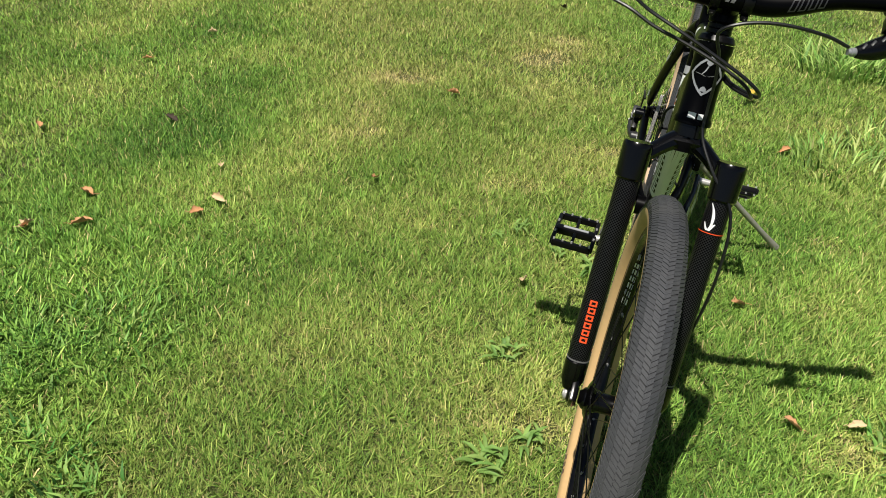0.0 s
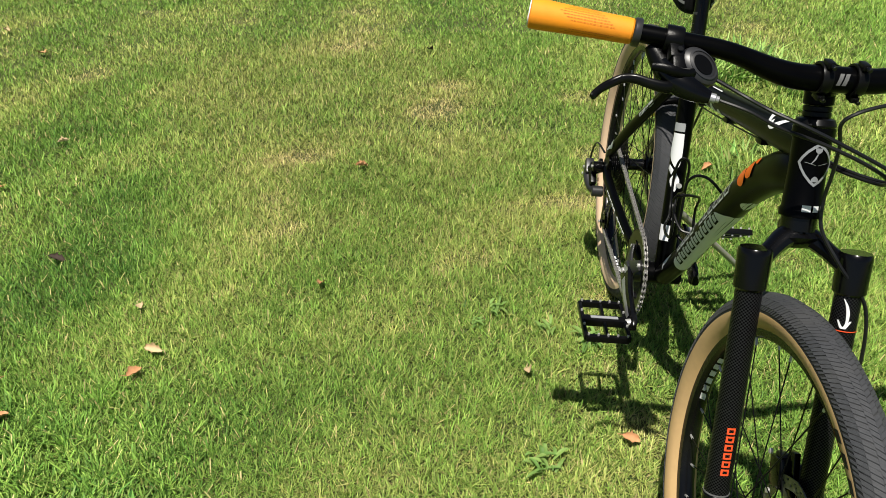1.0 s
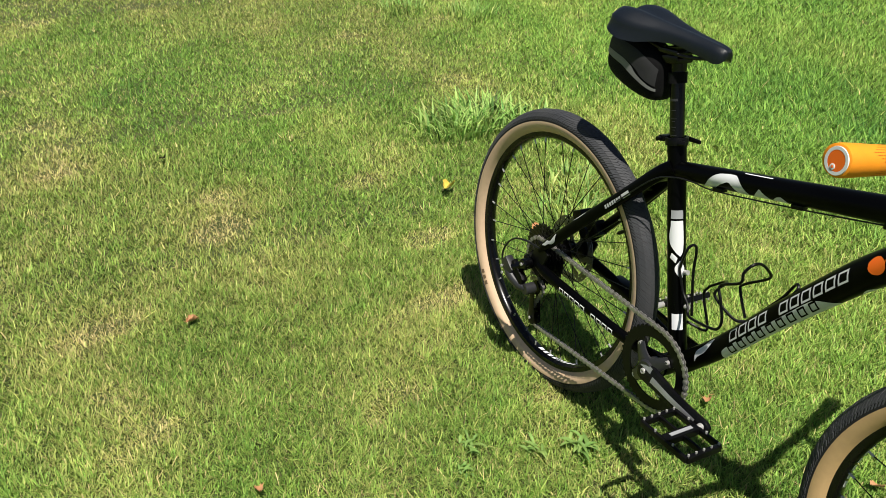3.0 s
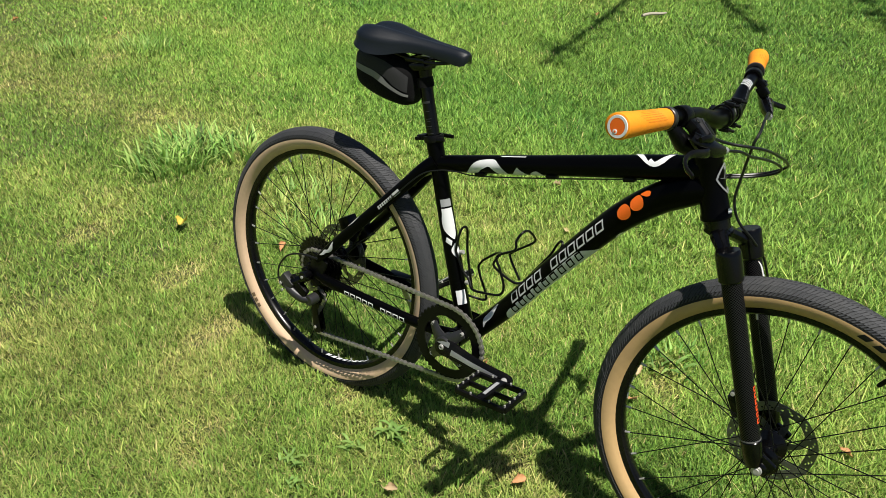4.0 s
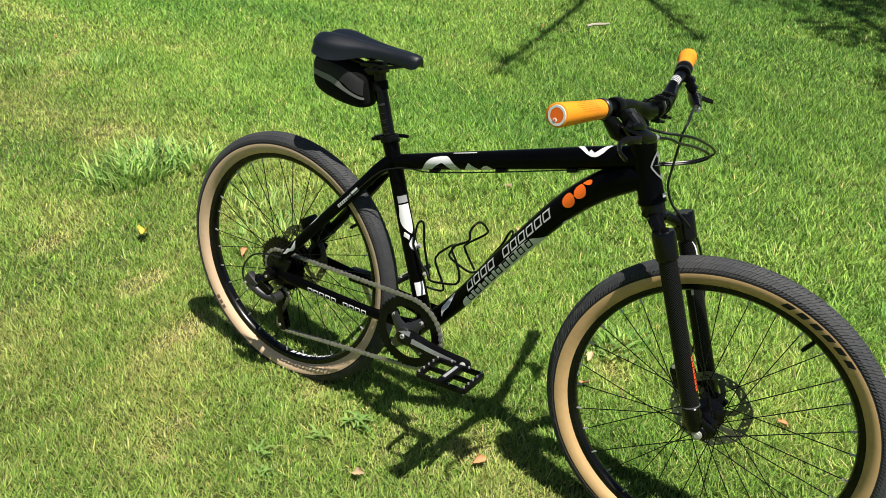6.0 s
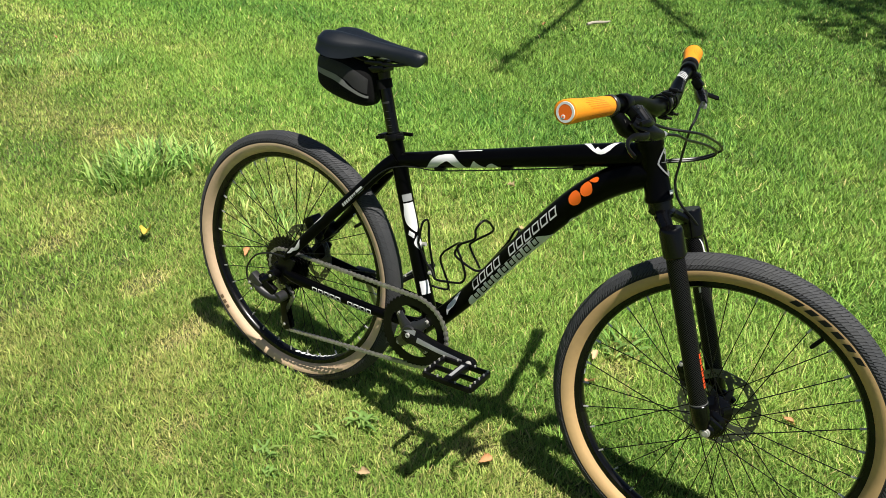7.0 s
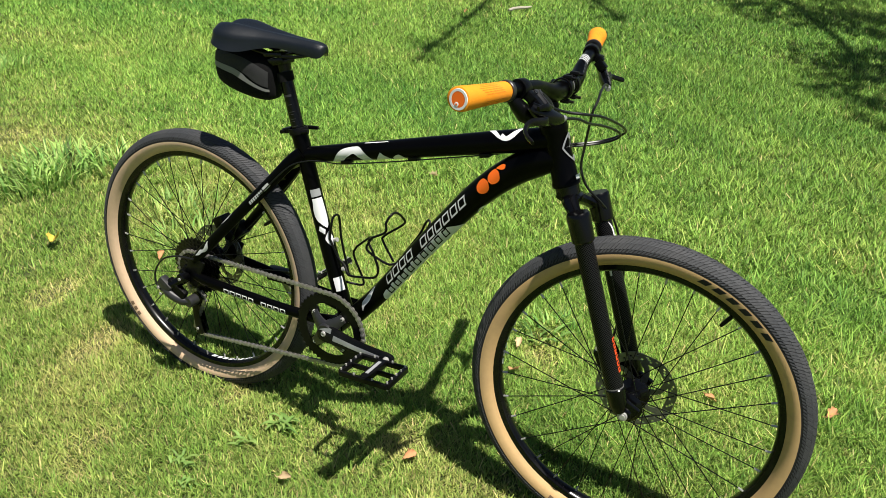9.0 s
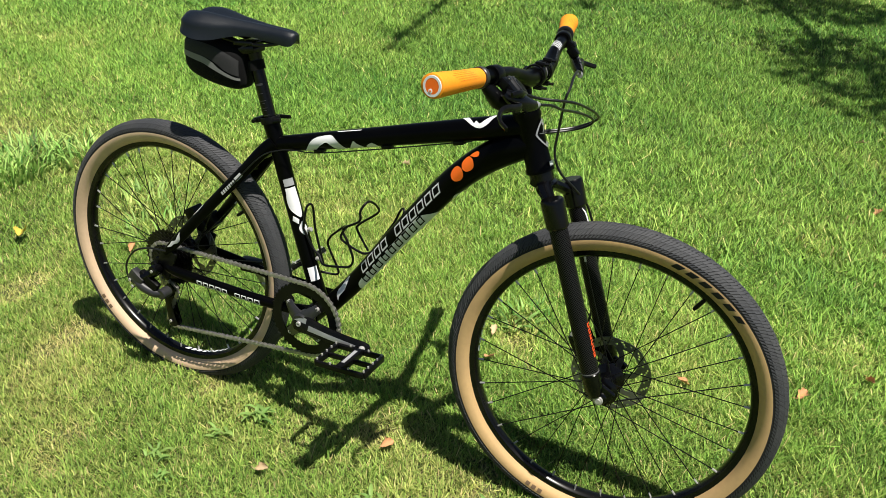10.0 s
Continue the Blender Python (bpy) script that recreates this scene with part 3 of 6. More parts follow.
bm = tube(bmesh.new(), [(BB.x, -0.037, BB.z), (BB.x, 0.037, BB.z)], 0.0215, 24, side=(1, 0, 0))
sub("bottom_bracket_shell", bm, M_PAINT, FRAME)
SS, CS = {}, {}
for s in (-1, 1):
    SS[s] = curve([(0.288, s * 0.012, 0.338, 0.0150), (0.262, s * 0.024, 0.312, 0.0145), (0.220, s * 0.036, 0.262, 0.0135), (0.12, s * 0.056, 0.150, 0.0130), (0.045, s * 0.067, 0.064, 0.0125), (0.012, s * 0.069, 0.028, 0.0090)], 6)
    CS[s] = curve([(0.394, s * 0.026, -0.034, 0.0140), (0.345, s * 0.040, -0.034, 0.0135), (0.26, s * 0.052, -0.030, 0.0130), (0.13, s * 0.064, -0.020, 0.0130), (0.05, s * 0.068, -0.016, 0.0135), (0.015, s * 0.069, -0.010, 0.0110)], 6)
    bm = tube(bmesh.new(), SS[s], [p[3] for p in SS[s]], 16, flat=0.75)
    sub("seat_stay", bm, M_PAINT, FRAME)
    bm = tube(bmesh.new(), CS[s], [p[3] for p in CS[s]], 16, flat=0.75)
    sub("chain_stay", bm, M_PAINT, FRAME)
    bm = box(bmesh.new(), (0.012, s * 0.069, 0.004), (0.044, 0.007, 0.075), (0, 22, 0), 0.003)
    sub("dropout", bm, M_BLACK, FRAME)
# wishbone web and brace between the stays
bm = box(bmesh.new(), (0.268, 0, 0.318), (0.044, 0.044, 0.026), (0, -48, 0), 0.008)
sub("stay_bridge", bm, M_PAINT, FRAME)
bm = tube(bmesh.new(), [(0.208, -0.038, 0.252), (0.212, 0, 0.262), (0.208, 0.038, 0.252)], 0.007, 10)
sub("stay_bridge", bm, M_PAINT, FRAME)
# bolts beside the seat cluster, cable stops under the top tube
for y in (-0.0245,):
    bm = disc(bmesh.new(), 0.0052, y - 0.004, y - 0.0075, 16, (0.2625, 0, 0.316))
    sub("bolt", bm, M_STEEL, FRAME)
for px_ in (0.40, 0.56, 0.715):
    q = np.interp(px_, [p[0] for p in TT], [p[2] for p in TT])
    rr = np.interp(px_, [p[0] for p in TT], [p[3] for p in TT])
    bm = box(bmesh.new(), (px_, -0.006, q - rr - 0.001), (0.022, 0.016, 0.008), (0, -14.5, 0), 0.002)
    sub("cable_guide", bm, M_BLACK, FRAME)

S_DT, S_TT, S_ST = Skin(DT, [p[3] * 0.97 for p in DT]), Skin(TT, [p[3] for p in TT]), Skin(ST, [p[3] for p in ST])
S_CS, S_SS = Skin(CS[-1], [p[3] * 0.9 for p in CS[-1]]), Skin(SS[-1], [p[3] * 0.9 for p in SS[-1]])


def both(fn):
    """A decal on the right side and its mirror image on the left."""
    b = bmesh.new()
    fn(b, 1)
    fn(b, -1)
    return b


def band(b, skin, low, high, f, n=22):
    """A decal between two edges, each a row of (s, u)."""
    s0, s1 = max(low[0][0], high[0][0]), min(low[-1][0], high[-1][0])
    rows = []
    for k in range(n + 1):
        q = s0 + (s1 - s0) * k / n
        lo = float(np.interp(q, [p[0] for p in low], [p[1] for p in low]))
        hi = max(lo + 0.0004, float(np.interp(q, [p[0] for p in high], [p[1] for p in high])))
        rows.append((q, (lo + hi) / 2, (hi - lo) / 2))
    ribbon(b, skin, rows, flip=f)


def top_swoosh(b, f):
    band(b, S_TT, [(0.150, -0.0200), (0.185, -0.0225), (0.204, -0.0150), (0.223, -0.0070), (0.252, 0.0002), (0.262, -0.0010), (0.274, -0.0086), (0.290, -0.0205), (0.325, -0.0215)], [(0.150, -0.0190), (0.166, -0.0110), (0.180, -0.0020), (0.192, 0.0044), (0.205, 0.0092), (0.221, 0.0124), (0.250, 0.0146), (0.275, 0.0148), (0.2865, 0.0120), (0.303, 0.0012), (0.318, -0.0094), (0.325, -0.0200)], f, 30)
    band(b, S_TT, [(0.340, -0.0200), (0.405, -0.0205)], [(0.340, -0.0195), (0.352, -0.0110), (0.3696, 0.0001), (0.378, -0.0060), (0.392, -0.0125), (0.405, -0.0200)], f, 14)
    band(b, S_TT, [(0.412, -0.0200), (0.460, -0.0205)], [(0.412, -0.0150), (0.425, -0.0095), (0.440, -0.0072), (0.450, -0.0110), (0.460, -0.0195)], f, 10)
    ribbon(b, S_TT, [(0.300, 0.0225, 0.0011), (0.3985, 0.0218, 0.0011)], flip=f)


pieces("top_tube_decal", both(top_swoosh), M_WHITE, FRAME, "white swoosh decal")


def top_crown(b, f):
    band(b, S_TT, [(0.778, 0.0325), (0.817, 0.0127), (0.834, 0.0070), (0.847, 0.0055), (0.860, 0.0070), (0.877, 0.0131), (0.906, 0.0350)], [(0.778, 0.0335), (0.800, 0.0331), (0.826, 0.0155), (0.832, 0.0212), (0.846, 0.0139), (0.854, 0.0163), (0.884, 0.0316), (0.906, 0.0365)], f, 40)


pieces("top_tube_decal", both(top_crown), M_WHITE, FRAME, "white angular decal")


def seat_decal(b, f):
    if f < 0:
        return
    c = -0.0148
    ribbon(b, S_ST, curve([(0.665, c, 0.0115), (0.64, c, 0.0120), (0.60, c + 0.001, 0.0138), (0.560, c, 0.0128), (0.525, c - 0.004, 0.0070), (0.505, c - 0.006, 0.0008)], 5), across=8)
    ribbon(b, S_ST, [(0.520, c + 0.0095, 0.0006), (0.498, c + 0.0065, 0.0075), (0.476, c + 0.0030, 0.0006)])
    ribbon(b, S_ST, curve([(0.485, c - 0.006, 0.0008), (0.455, c - 0.005, 0.0090), (0.43, c - 0.006, 0.0080), (0.400, c - 0.008, 0.0006)], 4))
    ribbon(b, S_ST, [(0.240, c, 0.0105), (0.165, c, 0.0105)])


pieces("seat_tube_decal", both(seat_decal), M_WHITE, FRAME, "white leaf-shaped decal")


def seat_bars(b, f):
    ribbon(b, S_ST, [(0.712, -0.0148, 0.0112), (0.674, -0.0148, 0.0112)], lift=0.0009, flip=1)
    return b


pieces("seat_tube_decal", seat_bars(bmesh.new(), 1), M_GREYD, FRAME, "grey block decal")


def down_name(b, f):
    bars(b, S_DT, 0.250, 0.690, 0.0075, 0.0185, 11, 0.20, 0.45, flip=f, gaps=(4,), hollow=0.0031)


pieces("down_tube_decal", both(down_name), M_SILVER, FRAME, "row of silver outlined blocks")


def down_panel(b, f):
    """Wraps from low on the side to the middle of the underside."""
    rows = []
    for s_, top in curve([(0.175, -0.030), (0.190, -0.014), (0.215, -0.0065), (0.30, -0.0055), (0.45, -0.0050), (0.540, -0.0040), (0.568, -0.0075), (0.588, -0.0170), (0.606, -0.030)], 4):
        r0 = float(np.interp(s_, S_DT.d, S_DT.r))
        lo = -r0 * math.pi / 2
        rows.append((s_, (top + lo) / 2, abs(top - lo) / 2))
    ribbon(b, S_DT, rows, flip=f, across=8)
    ribbon(b, S_DT, curve([(0.085, -0.0050, 0.0008), (0.105, 0.0050, 0.0050), (0.135, 0.0080, 0.0062), (0.165, 0.0140, 0.0048), (0.185, 0.0185, 0.0010)], 4), flip=f)
    ribbon(b, S_DT, curve([(0.664, -0.0410, 0.0008), (0.680, -0.0360, 0.0050), (0.700, -0.0345, 0.0065), (0.722, -0.0400, 0.0010)], 4), flip=f)


pieces("down_tube_decal", both(down_panel), M_WHITE, FRAME, "white panel under the down tube")


def panel_name(b, f):
    bars(b, S_DT, 0.222, 0.575, -0.0140, 0.0175, 9, 0.36, 0.40, lift=0.0013, flip=f, hollow=0.0032)


pieces("down_tube_decal", both(panel_name), M_PAINT, FRAME, "row of black blocks")


def picks(b, f):
    for s, u, q in ((0.757, 0.0058, 1.0), (0.804, 0.0098, 0.95)):
        ribbon(b, S_DT, curve([(s - 0.022 * q, u - 0.002, 0.0020), (s - 0.016 * q, u - 0.001, 0.0090), (s - 0.002, u, 0.0135 * q), (s + 0.012 * q, u + 0.001, 0.0125), (s + 0.020 * q, u + 0.001, 0.0075), (s + 0.024 * q, u + 0.002, 0.0010)], 4), flip=f)
    ribbon(b, S_DT, curve([(0.822, 0.0225, 0.0010), (0.836, 0.0195, 0.0050), (0.848, 0.0180, 0.0050), (0.853, 0.0185, 0.0008)], 4), flip=f)


pieces("down_tube_decal", both(picks), M_ORANGED, FRAME, "orange drop-shaped decals")


def stay_name(b, f):
    bars(b, S_CS, 0.32, 0.765, 0.001, 0.0105, 10, 0.20, -0.2, flip=f, gaps=(4,), hollow=0.0020)


pieces("chain_stay_decal", both(stay_name), M_WHITE, FRAME, "row of white outlined blocks")


def ss_name(b, f):
    bars(b, S_SS, 0.305, 0.420, 0.003, 0.0070, 7, 0.3, 0.3, flip=f)
    ribbon(b, S_SS, [(0.245, 0.003, 0.0045), (0.295, 0.003, 0.0045)], flip=f)
    ribbon(b, S_SS, curve([(0.80, -0.006, 0.0010), (0.83, 0.001, 0.0045), (0.86, 0.0035, 0.0040), (0.885, -0.0015, 0.0042), (0.91, -0.001, 0.0030), (0.935, -0.004, 0.0008)], 4), flip=f)
    ribbon(b, S_SS, curve([(0.56, -0.013, 0.0010), (0.60, -0.0125, 0.0030), (0.64, -0.0135, 0.0025), (0.66, -0.0135, 0.0006)], 4), flip=f)


pieces("seat_stay_decal", both(ss_name), M_SILVER, FRAME, "silver stripe decals")
# head badge: a diamond outline with a small bow inside
HT_PTS = [tuple(HT_LOW.lerp(HT_TOP, t)) for t in (0, 0.25, 0.5, 0.75, 1)]
S_HT = Skin(HT_PTS, 0.0246)
Q = 0.0246 * math.pi / 2


def badge():
    b = bmesh.new()
    c, h, w = 0.60, 0.24, 0.0225
    pts = [(c + h, -Q), (c + 0.02, -Q - w), (c - h, -Q), (c + 0.02, -Q + w)]
    ring = []
    for k in (1.0, 0.85):
        row = []
        for (s0, u0), (s1, u1) in zip(pts, pts[1:] + pts[:1]):
            for t in (0, 0.25, 0.5, 0.75):
                bulge = 1 + 0.16 * math.sin(math.pi * t)
                s_, u_ = s0 + (s1 - s0) * t, u0 + (u1 - u0) * t
                row.append(b.verts.new(S_HT.at(c + (s_ - c) * k * bulge, -Q + (u_ + Q) * k * bulge, 0.0014)))
        ring.append(row)
    n = len(ring[0])
    for k in range(n):
        b.faces.new((ring[0][k], ring[0][(k + 1) % n], ring[1][(k + 1) % n], ring[1][k]))
    for k in (-1, 1):
        ribbon(b, S_HT, [(c + 0.025, -Q + k * 0.0140, 0.0016), (c + 0.012, -Q + k * 0.0075, 0.0012), (c - 0.004, -Q + k * 0.0012, 0.0005)], lift=0.0015)
        ribbon(b, S_HT, [(c + k * 0.185, -Q, 0.0042), (c + k * 0.150, -Q, 0.0040), (c + k * 0.125, -Q, 0.0010)], lift=0.0015)
    ribbon(b, S_HT, [(c + 0.120, -Q + 0.0005, 0.0008), (c + 0.060, -Q + 0.0030, 0.0011), (c + 0.010, -Q + 0.0070, 0.0006)], lift=0.0015)
    return b


pieces("head_badge", badge(), M_BADGE, FRAME, "silver diamond-shaped head badge")
bm = bmesh.new()
ribbon(bm, S_HT, [(0.080, -Q - 0.0070, 0.0035), (0.150, -Q - 0.0070, 0.0035)], lift=0.003)
ribbon(bm, S_HT, [(0.078, -Q + 0.0040, 0.0050), (0.152, -Q + 0.0040, 0.0050)], lift=0.003)
pieces("head_tube_label", bm, M_WHITE, FRAME, "small white label")


# ---- wheels
def tyre_profile():
    rc, a, prof, mi = R_TYRE - 0.0290, 0.0270, [], []
    prof.append((0.2815, -0.0125))
    for k in range(25):
        ps = radians(-128 + 256 * k / 24)
        prof.append((rc + a * math.cos(ps), a * math.sin(ps)))
    prof.append((0.2815, 0.0125))
    for i in range(len(prof) - 1):
        mid = abs(-128 + 256 * (i - 0.5) / 24) if 0 < i < 25 else 180
        mi.append(0 if mid > 84 else 1 if mid > 58 else 2)
    return prof, mi, rc, a


def tyre_mesh(skin):
    prof, mi, _, _ = tyre_profile()
    b = lathe(bmesh.new(), prof, 120, mi=mi)
    return finish(b, "tyre", [skin, M_SHOULDER, M_GROOVED], 60)


def tread_mesh():
    """Columns of low slanted blocks, worn flat at the crown, with narrow grooves between them."""
    _, _, rc, a = tyre_profile()
    rnd = random.Random(4)
    b = bmesh.new()
    n = 280
    p = 2 * math.pi / n
    columns = [(-77, -64, 0.9, 0.55), (-63.6, -40, 1.3, 0.86), (-39.7, -17.5, 1.1, 0.90), (-17.2, -0.1, 0.9, 0.92), (0.1, 17.2, 0.9, 0.92), (17.5, 39.7, 1.1, 0.90), (40, 63.6, 1.3, 0.86), (64, 77, 0.9, 0.55)]
    for c, (q0, q1, slant, duty) in enumerate(columns):
        way = (1 if c > 3 else -1) * slant * 0.5
        for j in range(n):
            th = (j + (0.0, 0.42, 0.0, 0.42, 0.22, 0.64, 0.22, 0.64)[c] + rnd.uniform(-0.10, 0.10)) * p
            lift = 0.0011 * rnd.uniform(0.75, 1.25)
            low, top = [], []
            for q, t in ((q0, -1), (q0, 1), (q1, 1), (q1, -1)):
                e = way * (1 if q == q1 else -1)
                for ring, rad, k in ((low, a - 0.0004, 0.5), (top, a + lift, 0.44)):
                    ang, ps = th + (e + t * duty * k) * p, radians(q)
                    R = rc + rad * math.cos(ps)
                    ring.append(b.verts.new((R * math.cos(ang), rad * math.sin(ps), R * math.sin(ang))))
            b.faces.new(top)
            for k in range(4):
                b.faces.new((low[k], low[(k + 1) % 4], top[(k + 1) % 4], top[k]))
    return finish(b, "tread", M_TREAD, 30)


def rim_mesh():
    pr = [(0.2685, -0.0085), (0.2675, 0.0), (0.2685, 0.0085), (0.2725, 0.0128), (0.2860, 0.0143), (0.2865, 0.0118), (0.2800, 0.0110), (0.2780, 0.0), (0.2800, -0.0110), (0.2865, -0.0118), (0.2860, -0.0143), (0.2725, -0.0128)]
    return finish(lathe(bmesh.new(), pr, 120, closed=True), "rim", M_RIM, 40)


def spoke_mesh(side, cross, flange_r, flange_y, name):
    """One spoke from a hub flange to the rim, with its nipple."""
    b = bmesh.new()
    a = radians(56) * cross
    p0 = Vector((flange_r * math.cos(a), side * flange_y, flange_r * math.sin(a)))
    p1 = Vector((0.2590, side * 0.0042, 0))
    p2 = Vector((0.2710, side * 0.0032, 0))
    tube(b, [p0, p1], 0.00105, 6)
    tube(b, [p1 - (p1 - p0).normalized() * 0.002, p2], 0.0021, 6, mi=1)
    return finish(b, name, [M_BLACK, M_STEEL])


TYRES, TREAD, RIM = (tyre_mesh(M_SKIN_PALE), tyre_mesh(M_SKIN)), tread_mesh(), rim_mesh()


def arc_bars(name, material, wheel, a0, a1, count, r, height, y=0.0, gap=0.25, slant=0.0, label="", gaps=(), inner=False):
    """Plain blocks along an arc of the tyre wall, or across the inner face of the rim."""
    b = bmesh.new()
    w = (a1 - a0) / count
    for k in range(count):
        if k in gaps:
            continue
        q0, q1 = a0 + w * k, a0 + w * (k + 1 - gap)
        g = []
        for t in (0, 1 / 3, 2 / 3, 1):
            col = []
            for h in (-0.5, 0, 0.5):
                ang = radians(q0 + (q1 - q0) * t + slant * h)
                rad = r if inner else r + h * height
                wall = -math.sqrt(max(0.0, 0.0270 ** 2 - (rad - R_TYRE + 0.0290) ** 2)) - 0.0005
                col.append(b.verts.new((rad * math.cos(ang), y + h * height if inner else wall, rad * math.sin(ang))))
            g.append(col)
        for p, q in zip(g, g[1:]):
            for i in range(2):
                b.faces.new((p[i], p[i + 1], q[i + 1], q[i]))
    return pieces(name, b, material, wheel, label)


def hub(front):
    b = bmesh.new()
    if front:
        lathe(b, [(0.001, -0.050), (0.010, -0.050), (0.0125, -0.046), (0.0165, -0.043), (0.0175, -0.040), (0.0270, -0.0365), (0.0300, -0.0345), (0.0300, -0.0325), (0.0270, -0.0305), (0.0195, -0.026), (0.0165, -0.018), (0.0160, 0.0), (0.0175, 0.013), (0.0290, 0.0195), (0.0315, 0.0215), (0.0315, 0.0235), (0.0290, 0.0255), (0.020, 0.030), (0.018, 0.042), (0.010, 0.046), (0.010, 0.052), (0.001, 0.052)], 28)
    else:
        lathe(b, [(0.001, -0.066), (0.012, -0.066), (0.016, -0.058), (0.016, -0.024), (0.026, -0.022), (0.0275, -0.019), (0.026, -0.016), (0.0150, -0.010), (0.0140, 0.010), (0.016, 0.024), (0.027, 0.027), (0.0285, 0.030), (0.027, 0.033), (0.020, 0.038), (0.020, 0.052), (0.010, 0.056), (0.010, 0.064), (0.001, 0.064)], 28)
    return b


def rotor():
    """A drilled, petal-armed brake disc."""
    b = bmesh.new()
    n, y0, y1 = 96, -0.0009, 0.0009
    def ring(r, y, wob=0.0):
        return [b.verts.new(((r + wob * math.cos(8 * 2 * math.pi * k / n)) * math.cos(2 * math.pi * k / n), y, (r + wob * math.cos(8 * 2 * math.pi * k / n)) * math.sin(2 * math.pi * k / n))) for k in range(n)]
    radii = [(0.0625, 0.0012), (0.0665, 0.0), (0.0700, 0.0), (0.0735, 0.0), (0.0765, 0.0), (0.0800, 0.0010)]
    lo, hi = [ring(r, y0, w) for r, w in radii], [ring(r, y1, w) for r, w in radii]
    for i in range(len(radii) - 1):
        for k in range(n):
            j = (k + 1) % n
            if (i == 1 and k % 4 == 0) or (i == 3 and k % 4 == 2) or (i == 2 and k % 8 == 5):
                for f in ((lo[i][k], hi[i][k], hi[i + 1][k], lo[i + 1][k]), (lo[i][j], lo[i + 1][j], hi[i + 1][j], hi[i][j]), (lo[i][k], lo[i][j], hi[i][j], hi[i][k]), (lo[i + 1][k], hi[i + 1][k], hi[i + 1][j], lo[i + 1][j])):
                    b.faces.new(f)
                continue
            b.faces.new((lo[i][k], lo[i][j], lo[i + 1][j], lo[i + 1][k]))
            b.faces.new((hi[i][k], hi[i + 1][k], hi[i + 1][j], hi[i][j]))
    for k in range(n):
        j = (k + 1) % n
        b.faces.new((lo[0][k], hi[0][k], hi[0][j], lo[0][j]))
        b.faces.new((lo[-1][k], lo[-1][j], hi[-1][j], hi[-1][k]))
    for k in range(6):
        a = math.pi / 3 * k
        p0 = Vector((0.020 * math.cos(a), 0, 0.020 * math.sin(a)))
        pm = Vector((0.045 * math.cos(a + 0.22), 0, 0.045 * math.sin(a + 0.22)))
        p1 = Vector((0.064 * math.cos(a + 0.50), 0, 0.064 * math.sin(a + 0.50)))
        tube(b, curve([p0, pm, p1], 4), [0.0085, 0.0080, 0.0072, 0.0066, 0.0064, 0.0064, 0.0068, 0.0076, 0.0085], 6, flat=0.12)
    lathe(b, [(0.0165, y0), (0.0225, y0), (0.0225, y1), (0.0165, y1)], 32, closed=True)
    return b


def make_wheel(name, m, front, spin, label):
    w = part(name, RIM, None, bicycle, label, LOCAL @ m @ Matrix.Rotation(spin, 4, "Y"))
    part("tyre", TYRES[front], None, w, "tan-wall tyre with black shoulders" if front else "pale tan-wall tyre with black shoulders")
    part("tread", TREAD, None, w, "grey worn herringbone tread")
    part("hub", hub(front), M_GLOSS, w, "glossy black hub shell")
    fl = {(-1): (0.0275, 0.0335) if front else (0.0245, 0.0195), 1: (0.0290, 0.0225) if front else (0.0260, 0.0305)}
    kinds = {(s, c): spoke_mesh(s, c, *fl[s], "spoke") for s in (-1, 1) for c in (-1, 1)}
    for k in range(32):
        s, c = (-1, 1)[k % 2], (-1, 1)[(k // 2) % 2]
        part("spoke", kinds[s, c], None, w, "", Matrix.Rotation(-2 * math.pi * (k + 0.5) / 32, 4, "Y"))
    part("brake_rotor", rotor(), M_ROTOR, w, "drilled steel disc brake rotor", Matrix.Translation((0, 0.041 if front else 0.049, 0)))
    b = tube(bmesh.new(), [(0.270, 0, 0), (0.243, 0, 0), (0.238, 0, 0)], [0.0042, 0.0042, 0.0030], 10)
    part("valve", b, M_PLASTIC, w, "black valve cap")
    return w


FRONT_M = STEER @ Matrix.Translation((WHEELBASE - 0.005, 0, -0.005))
front_wheel = make_wheel("front_wheel", FRONT_M, True, radians(-56.5), "black rim with tan-wall tyre")
REAR = Vector((-0.0175, 0, -0.008))
rear_wheel = make_wheel("rear_wheel", Matrix.Translation(REAR), False, radians(-37.5), "black rim with tan-wall tyre")
M_WORN = mat("worn_grey_print", (0.12, 0.12, 0.12), 0.5, grain=0.4, scale=300)
M_BROWN = mat("faded_brown_print", (0.16, 0.10, 0.06), 0.7, grain=0.3, scale=200)
M_BARPRINT = mat("dark_grey_print", (0.030, 0.030, 0.032), 0.30, grain=0.2, scale=300)
# lettering stand-ins on tyres and rims, hub ends
arc_bars("tyre_lettering", M_SHOULDER, front_wheel, 43.5 - 56.5, 76.0 - 56.5, 6, 0.2990, 0.0105, 0.0, 0.40, -1.5, "row of black blocks on the sidewall")
arc_bars("tyre_lettering", M_BROWN, front_wheel, -164.0, -175.0, 4, 0.2985, 0.0090, 0.0, 0.35, 0.0, "small faded brown blocks on the sidewall", (3,))
arc_bars("tyre_lettering", M_BROWN, rear_wheel, -174.0, -186.0, 4, 0.2985, 0.0090, 0.0, 0.35, 0.0, "small faded brown blocks on the sidewall", (3,))
arc_bars("rim_lettering", M_WHITE, front_wheel, 102.0, 126.0, 6, 0.2670, 0.0100, 0.0, 0.3, 1.0, "white block on the rim", (), True)
arc_bars("rim_lettering", M_WHITE, rear_wheel, -126.0, -94.0, 8, 0.2670, 0.0090, 0.0, 0.35, 1.0, "white block on the rim", (), True)
